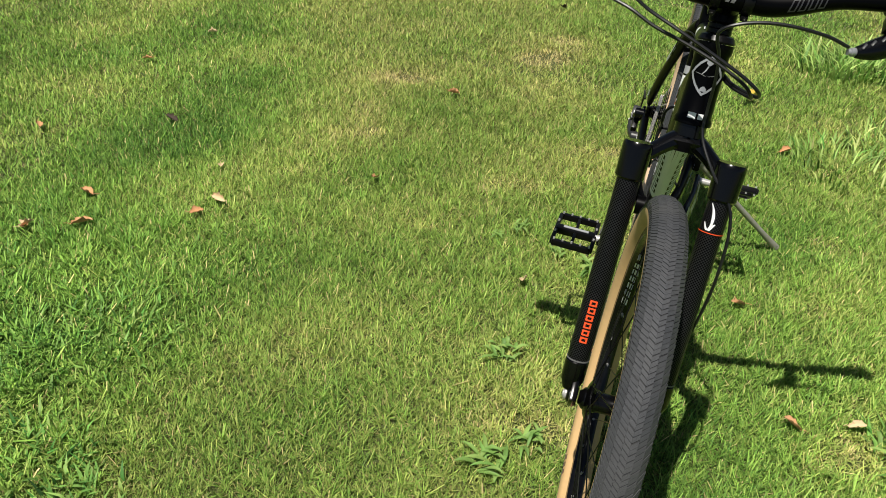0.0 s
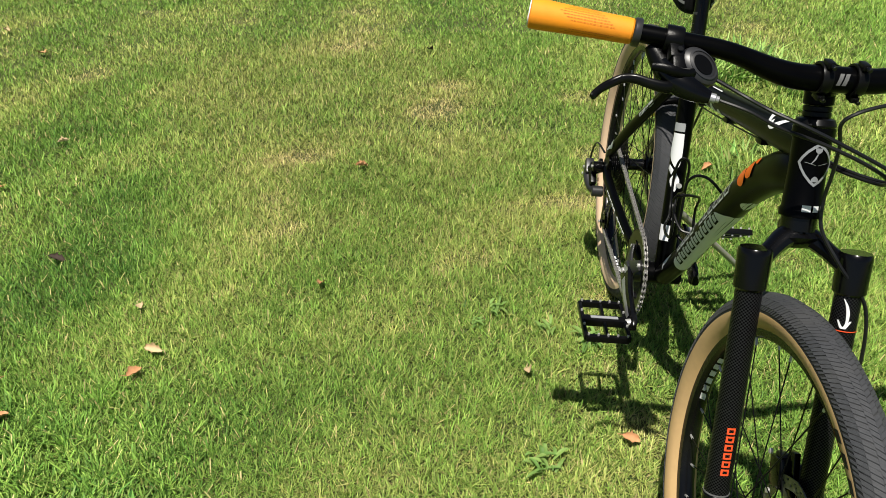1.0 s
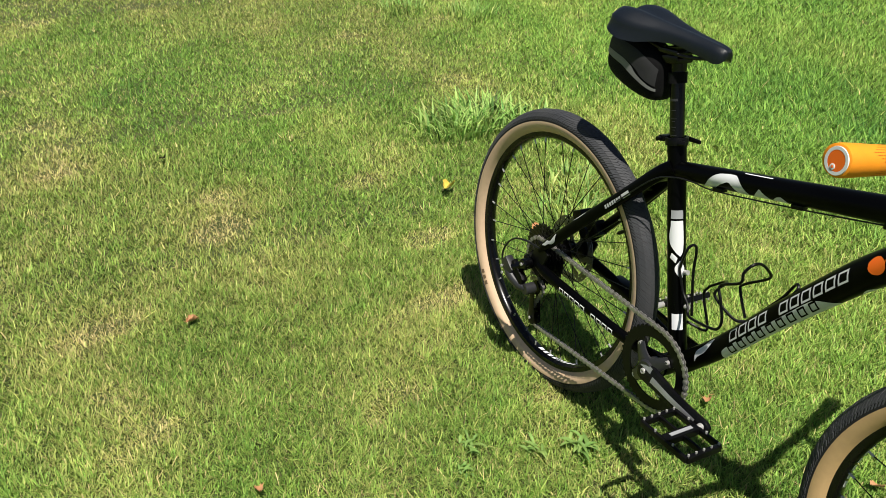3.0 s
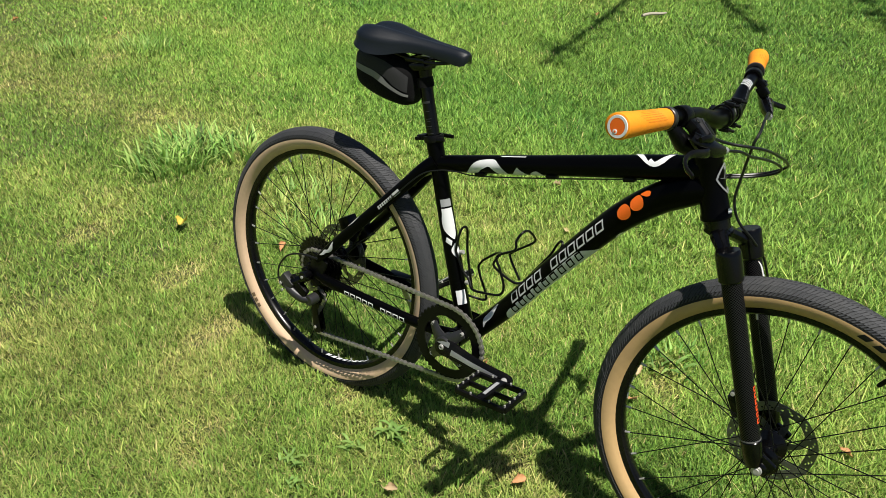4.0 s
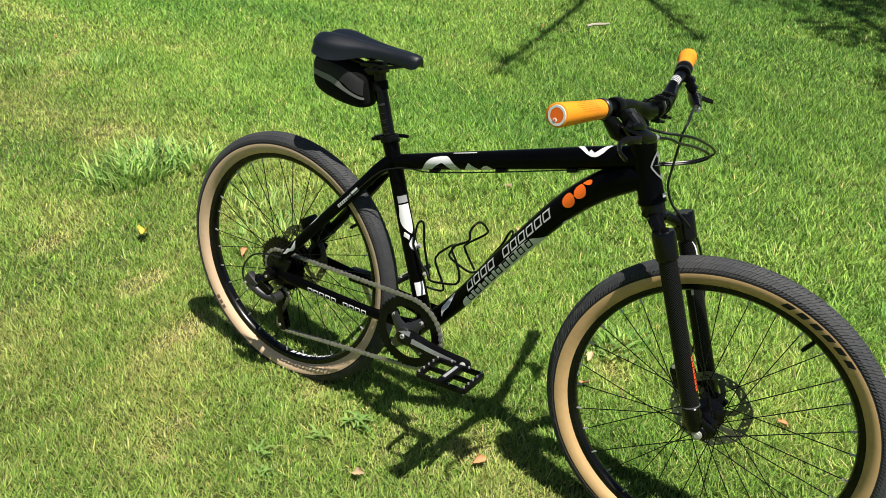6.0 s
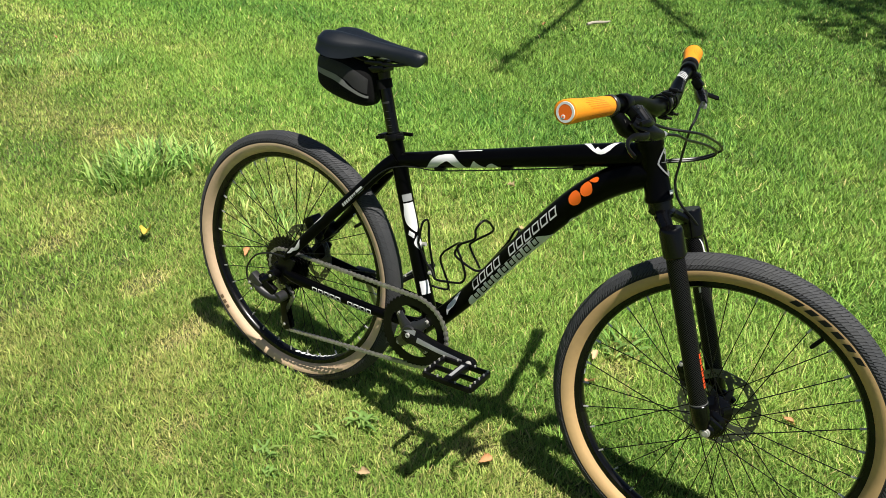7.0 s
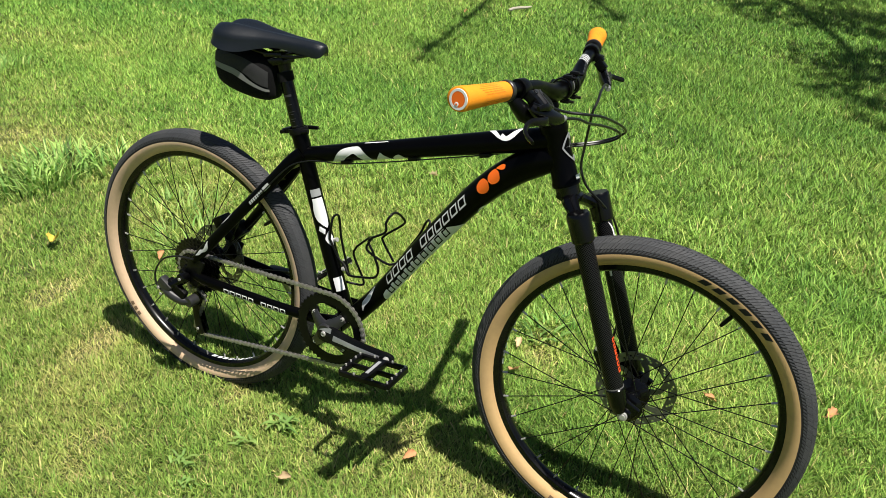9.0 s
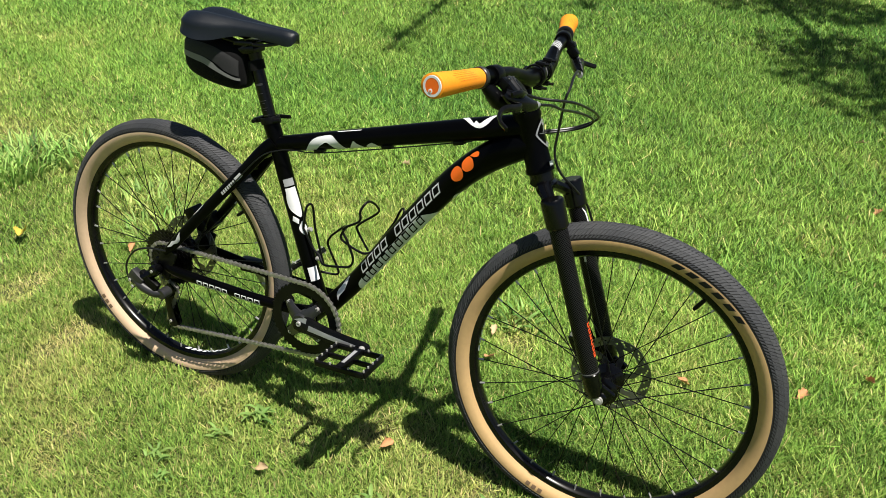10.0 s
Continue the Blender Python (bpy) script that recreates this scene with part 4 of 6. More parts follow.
COGS = [(11, 0.0225), (13, 0.0265), (15, 0.0305), (18, 0.0365), (21, 0.0425), (24, 0.0485), (28, 0.0565), (32, 0.0640), (36, 0.0720)]
for k, (n, r) in enumerate(COGS):
    b = gear(bmesh.new(), r - 0.003, n, 0, 0.0019, max(0.0155, r - 0.017), 0.0045)
    part("sprocket", b, M_COG, rear_wheel, "", Matrix.Translation((0, -0.0590 + 0.0039 * k, 0)))
b = disc(bmesh.new(), 0.0095, -0.074, -0.082, 20)
part("axle_nut", b, M_BLACK, rear_wheel)
b = disc(disc(bmesh.new(), 0.0060, -0.058, -0.075, 16), 0.0095, -0.066, -0.073, 20)
part("axle_end", b, M_STEEL, front_wheel, "bright steel skewer end")


# ---- fork, steered
LEG_TOP, LEG_LOW = Vector((0.925, 0, 0.366)), Vector((1.047, 0, 0.028))
crown = bmesh.new()
box(crown, (0.888, 0, 0.377), (0.042, 0.042, 0.024), (0, 20, 0), 0.007)
for s in (-1, 1):
    arm = curve([(0.890, s * 0.004, 0.377, 0.0150), (0.896, s * 0.020, 0.371, 0.0135), (0.908, s * 0.036, 0.363, 0.0115), (0.920, s * 0.052, 0.354, 0.0120), (0.926, s * 0.064, 0.349, 0.0135)], 5)
    tube(crown, arm, [p[3] for p in arm], 10, flat=1.15, side=(1, 0, 0))
tube(crown, [tuple(HT_LOW - STEER_AXIS * 0.018), tuple(HT_LOW - STEER_AXIS * 0.001)], 0.0225, 24)
fork = bike_part("fork", crown, M_GLOSS, "rigid fork with gloss black crown and carbon legs", steer=True)
for s in (-1, 1):
    top, low = LEG_TOP + Vector((0, s * 0.066, 0)), LEG_LOW + Vector((0, s * 0.066, 0))
    d = (low - top).normalized()
    b = tube(bmesh.new(), [top - d * 0.006, top - d * 0.003, top + d * 0.002, top + d * 0.046, top + d * 0.049], [0.0195, 0.0212, 0.0218, 0.0210, 0.0185], 28)
    sub("crown_cap", b, M_GLOSS, fork, "gloss black clamp cap")
    b = tube(bmesh.new(), [tuple(top.lerp(low, t)) for t in (0.1, 0.3, 0.5, 0.7, 0.97)], 0.0170, 28, uv=0.0023, caps=False)
    sub("leg", b, M_CARBON, fork, "woven carbon fibre fork leg")
    foot = bmesh.new()
    tube(foot, [tuple(low - d * 0.022), tuple(low - d * 0.020), tuple(low + d * 0.012), tuple(low + d * 0.028)], [0.0165, 0.0182, 0.0178, 0.0120], 20)
    box(foot, (1.062, s * 0.0595, 0.008), (0.052, 0.011, 0.034), (0, 28, 0), 0.004)
    lathe(foot, [(0.0005, s * 0.0690), (0.0085, s * 0.0690), (0.0125, s * 0.0670), (0.0160, s * 0.0620), (0.0172, s * 0.0570), (0.0165, s * 0.0525), (0.0005, s * 0.0525)], 26, centre=(WHEELBASE - 0.003, 0, -0.003))
    sub("dropout", foot, M_GLOSS, fork, "glossy black cast dropout")
    b = tube(bmesh.new(), [tuple(low - d * 0.0245), tuple(low - d * 0.0225)], 0.0178, 24)
    sub("seam_ring", b, M_WORN, fork, "thin dull seam ring")
S_LEG = Skin([tuple((LEG_TOP + Vector((0, -0.066, 0))).lerp(LEG_LOW + Vector((0, -0.066, 0)), t / 8)) for t in range(9)], 0.0170)
b = bars(bmesh.new(), S_LEG, 0.655, 0.855, 0.0262, 0.0110, 6, 0.22, 0.0, hollow=0.0026)
pieces("leg_decal", b, M_RED, fork, "row of red-orange blocks")
S_LEGL = Skin([tuple((LEG_TOP + Vector((0, 0.066, 0))).lerp(LEG_LOW + Vector((0, 0.066, 0)), t / 8)) for t in range(9)], 0.0171)
b = bmesh.new()
ribbon(b, S_LEGL, curve([(0.145, 0.0145, 0.0006), (0.17, 0.0190, 0.0016), (0.20, 0.0215, 0.0020), (0.235, 0.0215, 0.0016), (0.255, 0.0190, 0.0026), (0.245, 0.0150, 0.0018), (0.225, 0.0115, 0.0010)], 5), lift=0.0012)
ribbon(b, S_LEGL, [(0.250, 0.0200, 0.0026), (0.225, 0.0260, 0.0012)], lift=0.0013)
pieces("leg_decal", b, M_WHITE, fork, "white curved decal")
b = bmesh.new()
ribbon(b, S_LEGL, [(0.263, 0.025, 0.026), (0.2665, 0.025, 0.026)], lift=0.0012, across=14)
sub("leg_band", b, M_RED, fork, "thin red band")
# disc calliper on the left leg, with its bracket
b = bmesh.new()
box(b, (1.010, 0.052, 0.052), (0.070, 0.010, 0.020), (0, 60, 0), 0.003)
box(b, (0.992, 0.050, 0.040), (0.046, 0.032, 0.032), (0, 62, 0), 0.006)
disc(b, 0.013, 0.062, 0.078, 18, (0.992, 0, 0.038))
calliper = bike_part("front_brake_calliper", b, M_GLOSS, "black disc brake calliper", steer=True)
for x, z in ((0.978, 0.066), (1.006, 0.016)):
    b = disc(bmesh.new(), 0.0042, 0.030, 0.0255, 14, (x, 0, z))
    sub("bolt", b, M_STEEL, calliper, "steel bolt")
b = box(bmesh.new(), (0.983, 0.046, 0.058), (0.018, 0.014, 0.020), (0, 62, 0), 0.004)
sub("brake_arm", b, M_SATIN, calliper, "dark grey pull arm")

# ---- stem, headset and handlebar, steered
CLAMP = Vector((0.8545, 0, 0.5740))
b = bmesh.new()
tube(b, [tuple(HT_TOP + STEER_AXIS * q) for q in (0.001, 0.003, 0.010, 0.012)], [0.0255, 0.0262, 0.0235, 0.0200], 24)
bike_part("headset", b, M_BLACK, steer=True)
for q in (0.0125, 0.0195):
    b = tube(bmesh.new(), [tuple(HT_TOP + STEER_AXIS * (q + e)) for e in (0, 0.0008, 0.0060, 0.0068)], [0.0165, 0.0173, 0.0173, 0.0165], 24)
    bike_part("spacer", b, M_BLACK, steer=True)
b = bmesh.new()
tube(b, [tuple(HT_TOP + STEER_AXIS * q) for q in (0.027, 0.029, 0.062, 0.064)], [0.0165, 0.0185, 0.0185, 0.0165], 24)
tube(b, [tuple(HT_TOP + STEER_AXIS * 0.046), tuple(CLAMP - Vector((0.012, 0, 0.002)))], [0.0160, 0.0185], 20, flat=1.1)
stem = bike_part("stem", b, M_PAINT, "short black stem", steer=True)
b = disc(bmesh.new(), 0.0165, 0, 0.004, 24)
sub("top_cap", moved(b, Matrix.Translation(HT_TOP + STEER_AXIS * 0.0642) @ Vector((0, 1, 0)).rotation_difference(STEER_AXIS).to_matrix().to_4x4()), M_BLACK, stem)
for s in (-1, 1):
    b = lathe(bmesh.new(), [(0.0165, s * 0.015), (0.0195, s * 0.015), (0.0198, s * 0.0165), (0.0198, s * 0.0265), (0.0192, s * 0.028), (0.0165, s * 0.028)], 28, closed=True, centre=CLAMP)
    sub("faceplate", b, M_BLACK, stem)
    for zz in (-1, 1):
        b = moved(disc(bmesh.new(), 0.0026, 0, 0.0105, 12), Matrix.Translation(CLAMP + Vector((0.013, s * 0.0215, zz * 0.0205))) @ Matrix.Rotation(radians(-90), 4, "Z"))
        sub("bolt", b, M_COG, stem, "dark steel bolt")
        b = box(bmesh.new(), CLAMP + Vector((0.007, s * 0.0215, zz * 0.0205)), (0.017, 0.010, 0.008), (0, 0, 0), 0.0025)
        sub("clamp_lug", b, M_BLACK, stem)
half_bar = [(0.860, 0.0, 0.568, 0.0159), (0.860, 0.030, 0.568, 0.0159), (0.860, 0.055, 0.5695, 0.0155), (0.858, 0.085, 0.576, 0.0140), (0.854, 0.118, 0.586, 0.0120), (0.852, 0.150, 0.5935, 0.0112), (0.846, 0.21, 0.5995, 0.0111), (0.8306, 0.29, 0.6042, 0.0111), (0.8153, 0.370, 0.6080, 0.0111)]
bar = [(x, -y, z, r) for x, y, z, r in half_bar[:0:-1]] + half_bar
bar = curve(bar, 5)
b = tube(bmesh.new(), bar, [p[3] for p in bar], 20, side=(1, 0, 0))
handlebar = bike_part("handlebar", b, M_PAINT, "wide black riser handlebar", steer="bar")
S_BAR = Skin(bar, [p[3] for p in bar], side=(1, 0, 0))
b = bars(bmesh.new(), S_BAR, 0.600, 0.664, 0.004, 0.016, 4, 0.25, 0.5, hollow=0.0020)
pieces("bar_decal", b, M_BARPRINT, handlebar, "row of dark grey outlined blocks")
b = bars(bmesh.new(), S_BAR, 0.668, 0.706, 0.017, 0.020, 4, 0.45, 0.6)
pieces("bar_decal", b, M_SILVER, handlebar, "slanted silver stripes")
b = bars(bmesh.new(), S_BAR, 0.493, 0.512, 0.006, 0.014, 2, 0.3, 0.3, hollow=0.0025)
pieces("bar_decal", b, M_WORN, handlebar, "small worn grey blocks")


def bar_at(y):
    """Centre and outward direction of the bar on the side of y."""
    p = min(bar, key=lambda q: abs(q[1] - y))
    s = 1 if y > 0 else -1
    a, c = Vector(half_bar[-3][:3]), Vector(half_bar[-1][:3])
    d = (c - a).normalized()
    d.y *= s
    return Vector(p[:3]) + d * (abs(y) - abs(p[1])) / abs(d.y), d


def to_bar(y):
    """A matrix that lays local +Y outwards along the bar at y, local X forward."""
    c, d = bar_at(y)
    x = Vector((1, 0, 0))
    x = (x - d * x.dot(d)).normalized()
    z = x.cross(d)
    return Matrix.Translation(c) @ Matrix((x, d, z)).transposed().to_4x4()


def grip_mesh():
    """A rubber grip: a wider palm side, a flared outer end and fine raised strips."""
    b = bmesh.new()
    n, rows = 32, []
    stations = [(0.000, 0.0138), (0.002, 0.0152), (0.012, 0.0155), (0.045, 0.0158), (0.085, 0.0168), (0.112, 0.0178), (0.128, 0.0182), (0.1335, 0.0176), (0.1350, 0.0150)]
    for y, r in stations:
        ring = []
        for k in range(n):
            a = 2 * math.pi * k / n
            back = max(0.0, -math.cos(a)) ** 2
            q = r * (1 + 0.16 * back * min(1, y / 0.11))
            ring.append(b.verts.new((q * math.cos(a), y, q * math.sin(a))))
        rows.append(ring)
    for p, q in zip(rows, rows[1:]):
        for k in range(n):
            b.faces.new((p[k], p[(k + 1) % n], q[(k + 1) % n], q[k]))
    b.faces.new(rows[0][::-1])
    b.faces.new(rows[-1])
    return b


def grip_strips():
    b = bmesh.new()
    for j in range(7):
        for top in (1, -1):
            a = radians(18 + 11 * j) * top
            y0, y1 = 0.024 + 0.004 * j, 0.098 - 0.005 * abs(j - 3)
            for k in range(14):
                t0, t1 = y0 + (y1 - y0) * k / 14, y0 + (y1 - y0) * (k + 0.75) / 14
                r0 = 0.0156 + 0.0016 * (t0 / 0.1) + 0.0004
                vs = []
                for t, w in ((t0, -0.016), (t1, -0.016), (t1, 0.016), (t0, 0.016)):
                    r = r0 * 1.006
                    vs.append(b.verts.new((r * math.cos(a + w), t, r * math.sin(a + w))))
                b.faces.new(vs)
    return b


M_GROOVE = mat("dark_orange_groove", (0.45, 0.10, 0.004), 0.7, grain=0.1)
for s in (-1, 1):
    m = to_bar(s * 0.2525) @ Matrix.Diagonal((1.0, 0.915, 1.0, 1.0))
    grip = bike_part("grip", moved(grip_mesh(), m), M_ORANGE, "orange rubber grip", steer="bar")
    tagged(sub("grip_pattern", moved(grip_strips(), m), M_GROOVE, grip, "fine dark strips"), kind="stuff")
    b = lathe(bmesh.new(), [(0.0118, -0.010), (0.0165, -0.010), (0.0170, -0.009), (0.0170, -0.002), (0.0160, -0.0005), (0.0118, -0.0005)], 28, closed=True)
    sub("lock_ring", moved(b, m), M_SATIN, grip, "dark grey lock ring")
    b = lathe(bmesh.new(), [(0.0115, 0.1352), (0.0115, 0.1364), (0.0150, 0.1364), (0.0153, 0.1350)], 32, closed=True)
    disc(b, 0.0034, 0.1352, 0.1369, 14, (-0.002, 0, -0.0072 * s))
    sub("end_ring", moved(b, m), M_WHITE, grip, "white ring on the end plug")
    b = disc(bmesh.new(), 0.0114, 0.1345, 0.1362, 28)
    sub("end_plug", moved(b, m), M_ORANGED, grip, "orange end plug")
    b = disc(bmesh.new(), 0.0016, 0.1360, 0.1374, 12, (-0.002, 0, -0.0072 * s))
    sub("plug_bolt", moved(b, m), M_ORANGED, grip, "small orange bolt")


def lever(s, shifter):
    """Brake lever with bar clamp, body and blade; the right one carries the gear shifter."""
    def q(x, y, z):
        return (x, s * y, z)
    back, low = (0.0, 0.0) if shifter else (-0.009, 0.010)
    def arc(pts, n=5):
        return curve([(x + back, s * y, z - low, r) for x, y, z, r in pts], n)
    c, d = bar_at(s * 0.205)
    b = lathe(bmesh.new(), [(0.0118, -0.0105), (0.0155, -0.0105), (0.0162, -0.0090), (0.0162, 0.0090), (0.0155, 0.0105), (0.0118, 0.0105)], 24, closed=True)
    moved(b, to_bar(s * 0.205))
    box(b, (c.x + 0.016, s * 0.204, c.z - 0.009), (0.022, 0.018, 0.016), (0, 35, 0), 0.004)
    box(b, (c.x + 0.028 + back / 2, s * 0.202, c.z - 0.021), (0.022, 0.017, 0.018), (0, 45, 0), 0.004)
    lv = bike_part("brake_lever", b, M_PLASTIC, "black brake lever" + (" with gear shifter" if shifter else ""), steer="bar")
    b = moved(disc(bmesh.new(), 0.0034, 0, 0.0020, 12), Matrix.Translation((c.x + 0.024, s * 0.202, c.z - 0.003)) @ Vector((0, 1, 0)).rotation_difference(Vector((0.5, 0, 0.87))).to_matrix().to_4x4())
    sub("clamp_bolt", b, M_COG, lv, "small dark steel bolt")
    body = arc([(0.872, 0.223, 0.580, 0.0080), (0.881, 0.216, 0.572, 0.0120), (0.890, 0.203, 0.564, 0.0150), (0.898, 0.188, 0.5585, 0.0135), (0.9045, 0.175, 0.5555, 0.0100), (0.9075, 0.167, 0.5545, 0.0075)])
    b = tube(bmesh.new(), [p[:3] for p in body], [p[3] for p in body], 10, side=(1, 0, 0), flat=0.8)
    sub("lever_body", b, M_GLOSS, lv, "glossy black lever body")
    for k in range(0 if shifter else 4):
        p = body[8 + 4 * k]
        e = Vector(p[:3]) + Vector((0.003, 0, 0.86 * p[3]))
        sub("body_rib", box(bmesh.new(), e, (0.009, 0.0035, 0.003), (0, 40, s * -40), 0.001), M_BARPRINT, lv, "dark grey rib")
    e0, e1 = Vector((0.9070 + back, s * 0.1675, 0.5545 - low)), Vector((0.9105 + back, s * 0.1570, 0.5535 - low))
    b = tube(bmesh.new(), [tuple(e0.lerp(e1, t)) for t in (0, 0.1, 0.6, 0.7, 1)], [0.0050, 0.0058, 0.0058, 0.0042, 0.0040], 12, side=(1, 0, 0))
    sub("barrel_adjuster", b, M_BADGE, lv, "silver barrel adjuster")
    blade = arc([(0.893, 0.205, 0.560, 0.0080), (0.897, 0.217, 0.559, 0.0076), (0.894, 0.234, 0.561, 0.0066), (0.888, 0.252, 0.5635, 0.0060), (0.884, 0.266, 0.5610, 0.0056), (0.886, 0.279, 0.5555, 0.0054), (0.894, 0.292, 0.5510, 0.0052), (0.904, 0.301, 0.5475, 0.0050), (0.907, 0.304, 0.5460, 0.0040)], 6)
    b = tube(bmesh.new(), [p[:3] for p in blade], [p[3] for p in blade], 12, flat=0.6, side=(1, 0, 0))
    sub("lever_blade", b, M_CRANK, lv, "curved glossy black lever blade")
    if shifter:
        dome = bmesh.new()
        lathe(dome, [(0.0005, 0.0105), (0.0100, 0.0100), (0.0170, 0.0082), (0.0215, 0.0040), (0.0225, -0.002), (0.0215, -0.012), (0.0005, -0.014)], 28)
        nrm = Vector((0.68, -s * 0.20, 0.68)).normalized()
        m = Matrix.Translation(q(0.876, 0.176, 0.5785)) @ Vector((0, 1, 0)).rotation_difference(nrm).to_matrix().to_4x4() @ Matrix.Diagonal((0.86, 0.9, 1.18, 1.0))
        sub("shifter_pod", moved(dome, m), M_SATIN, lv, "domed black shifter pod")
        ring = lathe(bmesh.new(), [(0.0150, 0.0094), (0.0172, 0.0084), (0.0174, 0.0092), (0.0151, 0.0102)], 28, closed=True)
        sub("shifter_ring", moved(ring, m), M_BARPRINT, lv, "thin dark grey ring")
        win = disc(bmesh.new(), 0.0115, 0.0090, 0.0106, 24, (0.0015, 0, 0))
        sub("shifter_window", moved(win, m), M_PLASTIC, lv, "dark indicator window")
        th = arc([(0.884, 0.182, 0.574, 0.0070), (0.893, 0.196, 0.575, 0.0068), (0.896, 0.212, 0.579, 0.0060), (0.893, 0.226, 0.581, 0.0052), (0.889, 0.236, 0.580, 0.0045)])
        b = tube(bmesh.new(), [p[:3] for p in th], [p[3] for p in th], 10, side=(1, 0, 0), flat=0.7)
        sub("release_lever", b, M_PLASTIC, lv, "black release lever")
        b = bmesh.new()
        tube(b, [q(*p) for p in ((0.840, 0.228, 0.588), (0.848, 0.220, 0.578), (0.857, 0.208, 0.563), (0.868, 0.196, 0.556), (0.882, 0.182, 0.558))], [0.0080, 0.0120, 0.0150, 0.0160, 0.0130], 14, side=(1, 0, 0), flat=0.9)
        sub("shifter_base", b, M_PLASTIC, lv, "black shifter body under the bar")


lever(-1, True)
lever(1, False)

# ---- cables
def cable(pts, r=0.0024, steer=False, label="black cable housing"):
    b = tube(bmesh.new(), curve(pts, 8), r, 8)
    return bike_part("cable", b, M_HOUSING, label, steer)


# rear brake and gear housings loop forward past the head tube and back to the top tube
cable([(0.914, -0.153, 0.5605), (0.925, -0.120, 0.5540), (0.932, -0.085, 0.5405), (0.937, -0.035, 0.527), (0.945, 0.012, 0.512), (0.951, 0.045, 0.497), (0.945, 0.056, 0.484), (0.915, 0.060, 0.468), (0.870, 0.036, 0.459), (0.800, 0.020, 0.445), (0.74, 0.006, 0.427)])
cable([(0.883, -0.156, 0.575), (0.901, -0.120, 0.5620), (0.926, -0.095, 0.557), (0.944, -0.060, 0.549), (0.953, -0.010, 0.531), (0.958, 0.040, 0.510), (0.954, 0.064, 0.493), (0.918, 0.066, 0.472), (0.872, 0.038, 0.463), (0.800, 0.023, 0.449), (0.74, 0.010, 0.428)])
# front brake housing from the left lever down to the calliper
cable([(0.884, 0.1585, 0.5510), (0.888, 0.130, 0.560), (0.898, 0.085, 0.5665), (0.906, 0.044, 0.5655), (0.913, 0.009, 0.556), (0.911, -0.004, 0.540), (0.905, 0.006, 0.510), (0.900, 0.012, 0.470), (0.898, 0.014, 0.430), (0.912, 0.018, 0.395), (0.938, 0.045, 0.358), (0.958, 0.085, 0.310), (0.986, 0.093, 0.220), (0.994, 0.085, 0.120), (0.992, 0.072, 0.060)])
cable([(0.740, -0.004, 0.427), (0.560, -0.010, 0.378), (0.400, -0.012, 0.337), (0.345, -0.016, 0.332), (0.310, -0.028, 0.328), (0.270, -0.040, 0.308), (0.200, -0.052, 0.232)], 0.0014, label="bare gear cable under the top tube")
cable([(0.024, -0.082, 0.040), (-0.022, -0.088, 0.038), (-0.068, -0.088, 0.018), (-0.097, -0.088, -0.022), (-0.094, -0.090, -0.055), (-0.074, -0.092, -0.069)], 0.0024, label="looped gear housing at the derailleur")
cable([(0.302, 0.030, 0.330), (0.262, 0.046, 0.300), (0.16, 0.066, 0.180), (0.085, 0.072, 0.110), (0.060, 0.070, 0.075)], 0.0024)

# ---- seat post, clamp, saddle
SP0, SP1 = Vector((0.272, 0, 0.378)), Vector((0.230, 0, 0.522))
b = tube(bmesh.new(), [tuple(SP0.lerp(SP1, t)) for t in (-0.1, 0.2, 0.5, 0.8, 0.92)], 0.0137, 22)
post = bike_part("seat_post", b, M_GLOSS, "black seat post with grey markings")
S_SP = Skin([tuple(SP0.lerp(SP1, t / 6)) for t in range(7)], 0.0137)
b = bmesh.new()
for k, w in ((0, 0.006), (2, 0.003), (3, 0.005), (5, 0.003), (6, 0.006), (9, 0.004)):
    ribbon(b, S_SP, [(0.10 + 0.034 * k, -0.004, w), (0.107 + 0.034 * k, -0.004, w)])
ribbon(b, S_SP, [(0.52, -0.003, 0.0085), (0.55, -0.003, 0.0085)])
pieces("post_marks", b, M_BARPRINT, post, "worn grey scale marks")
b = lathe(bmesh.new(), [(0.0178, -0.007), (0.0208, -0.007), (0.0213, -0.005), (0.0213, 0.005), (0.0208, 0.007), (0.0178, 0.007)], 26, closed=True)
ax = (SP1 - SP0).normalized()
moved(b, Matrix.Translation(SP0 + ax * 0.004) @ Vector((0, 1, 0)).rotation_difference(ax).to_matrix().to_4x4())
collar = bike_part("seat_clamp", b, M_BLACK, "black seat clamp with quick-release lever")
b = bmesh.new()
box(b, (0.246, 0, 0.379), (0.022, 0.026, 0.012), (0, -16, 0), 0.003)
tube(b, [(0.240, -0.020, 0.377), (0.240, 0.024, 0.377)], 0.0042, 12, side=(1, 0, 0))
tube(b, [(0.240, 0.026, 0.377), (0.262, 0.034, 0.380), (0.300, 0.030, 0.386)], [0.006, 0.005, 0.004], 10, flat=0.6)
tube(b, [(0.288, -0.010, 0.384), (0.302, -0.008, 0.387)], [0.006, 0.005], 10)
sub("quick_release", b, M_BLACK, collar)
b = bmesh.new()
box(b, (0.226, 0, 0.524), (0.044, 0.040, 0.016), (0, -14, 0), 0.005)
box(b, (0.224, 0, 0.539), (0.050, 0.052, 0.010), (0, -6, 0), 0.004)
tube(b, [(0.236, 0, 0.505), (0.231, 0, 0.527)], [0.0150, 0.0165], 18)
sub("seat_post_head", b, M_GLOSS, post)
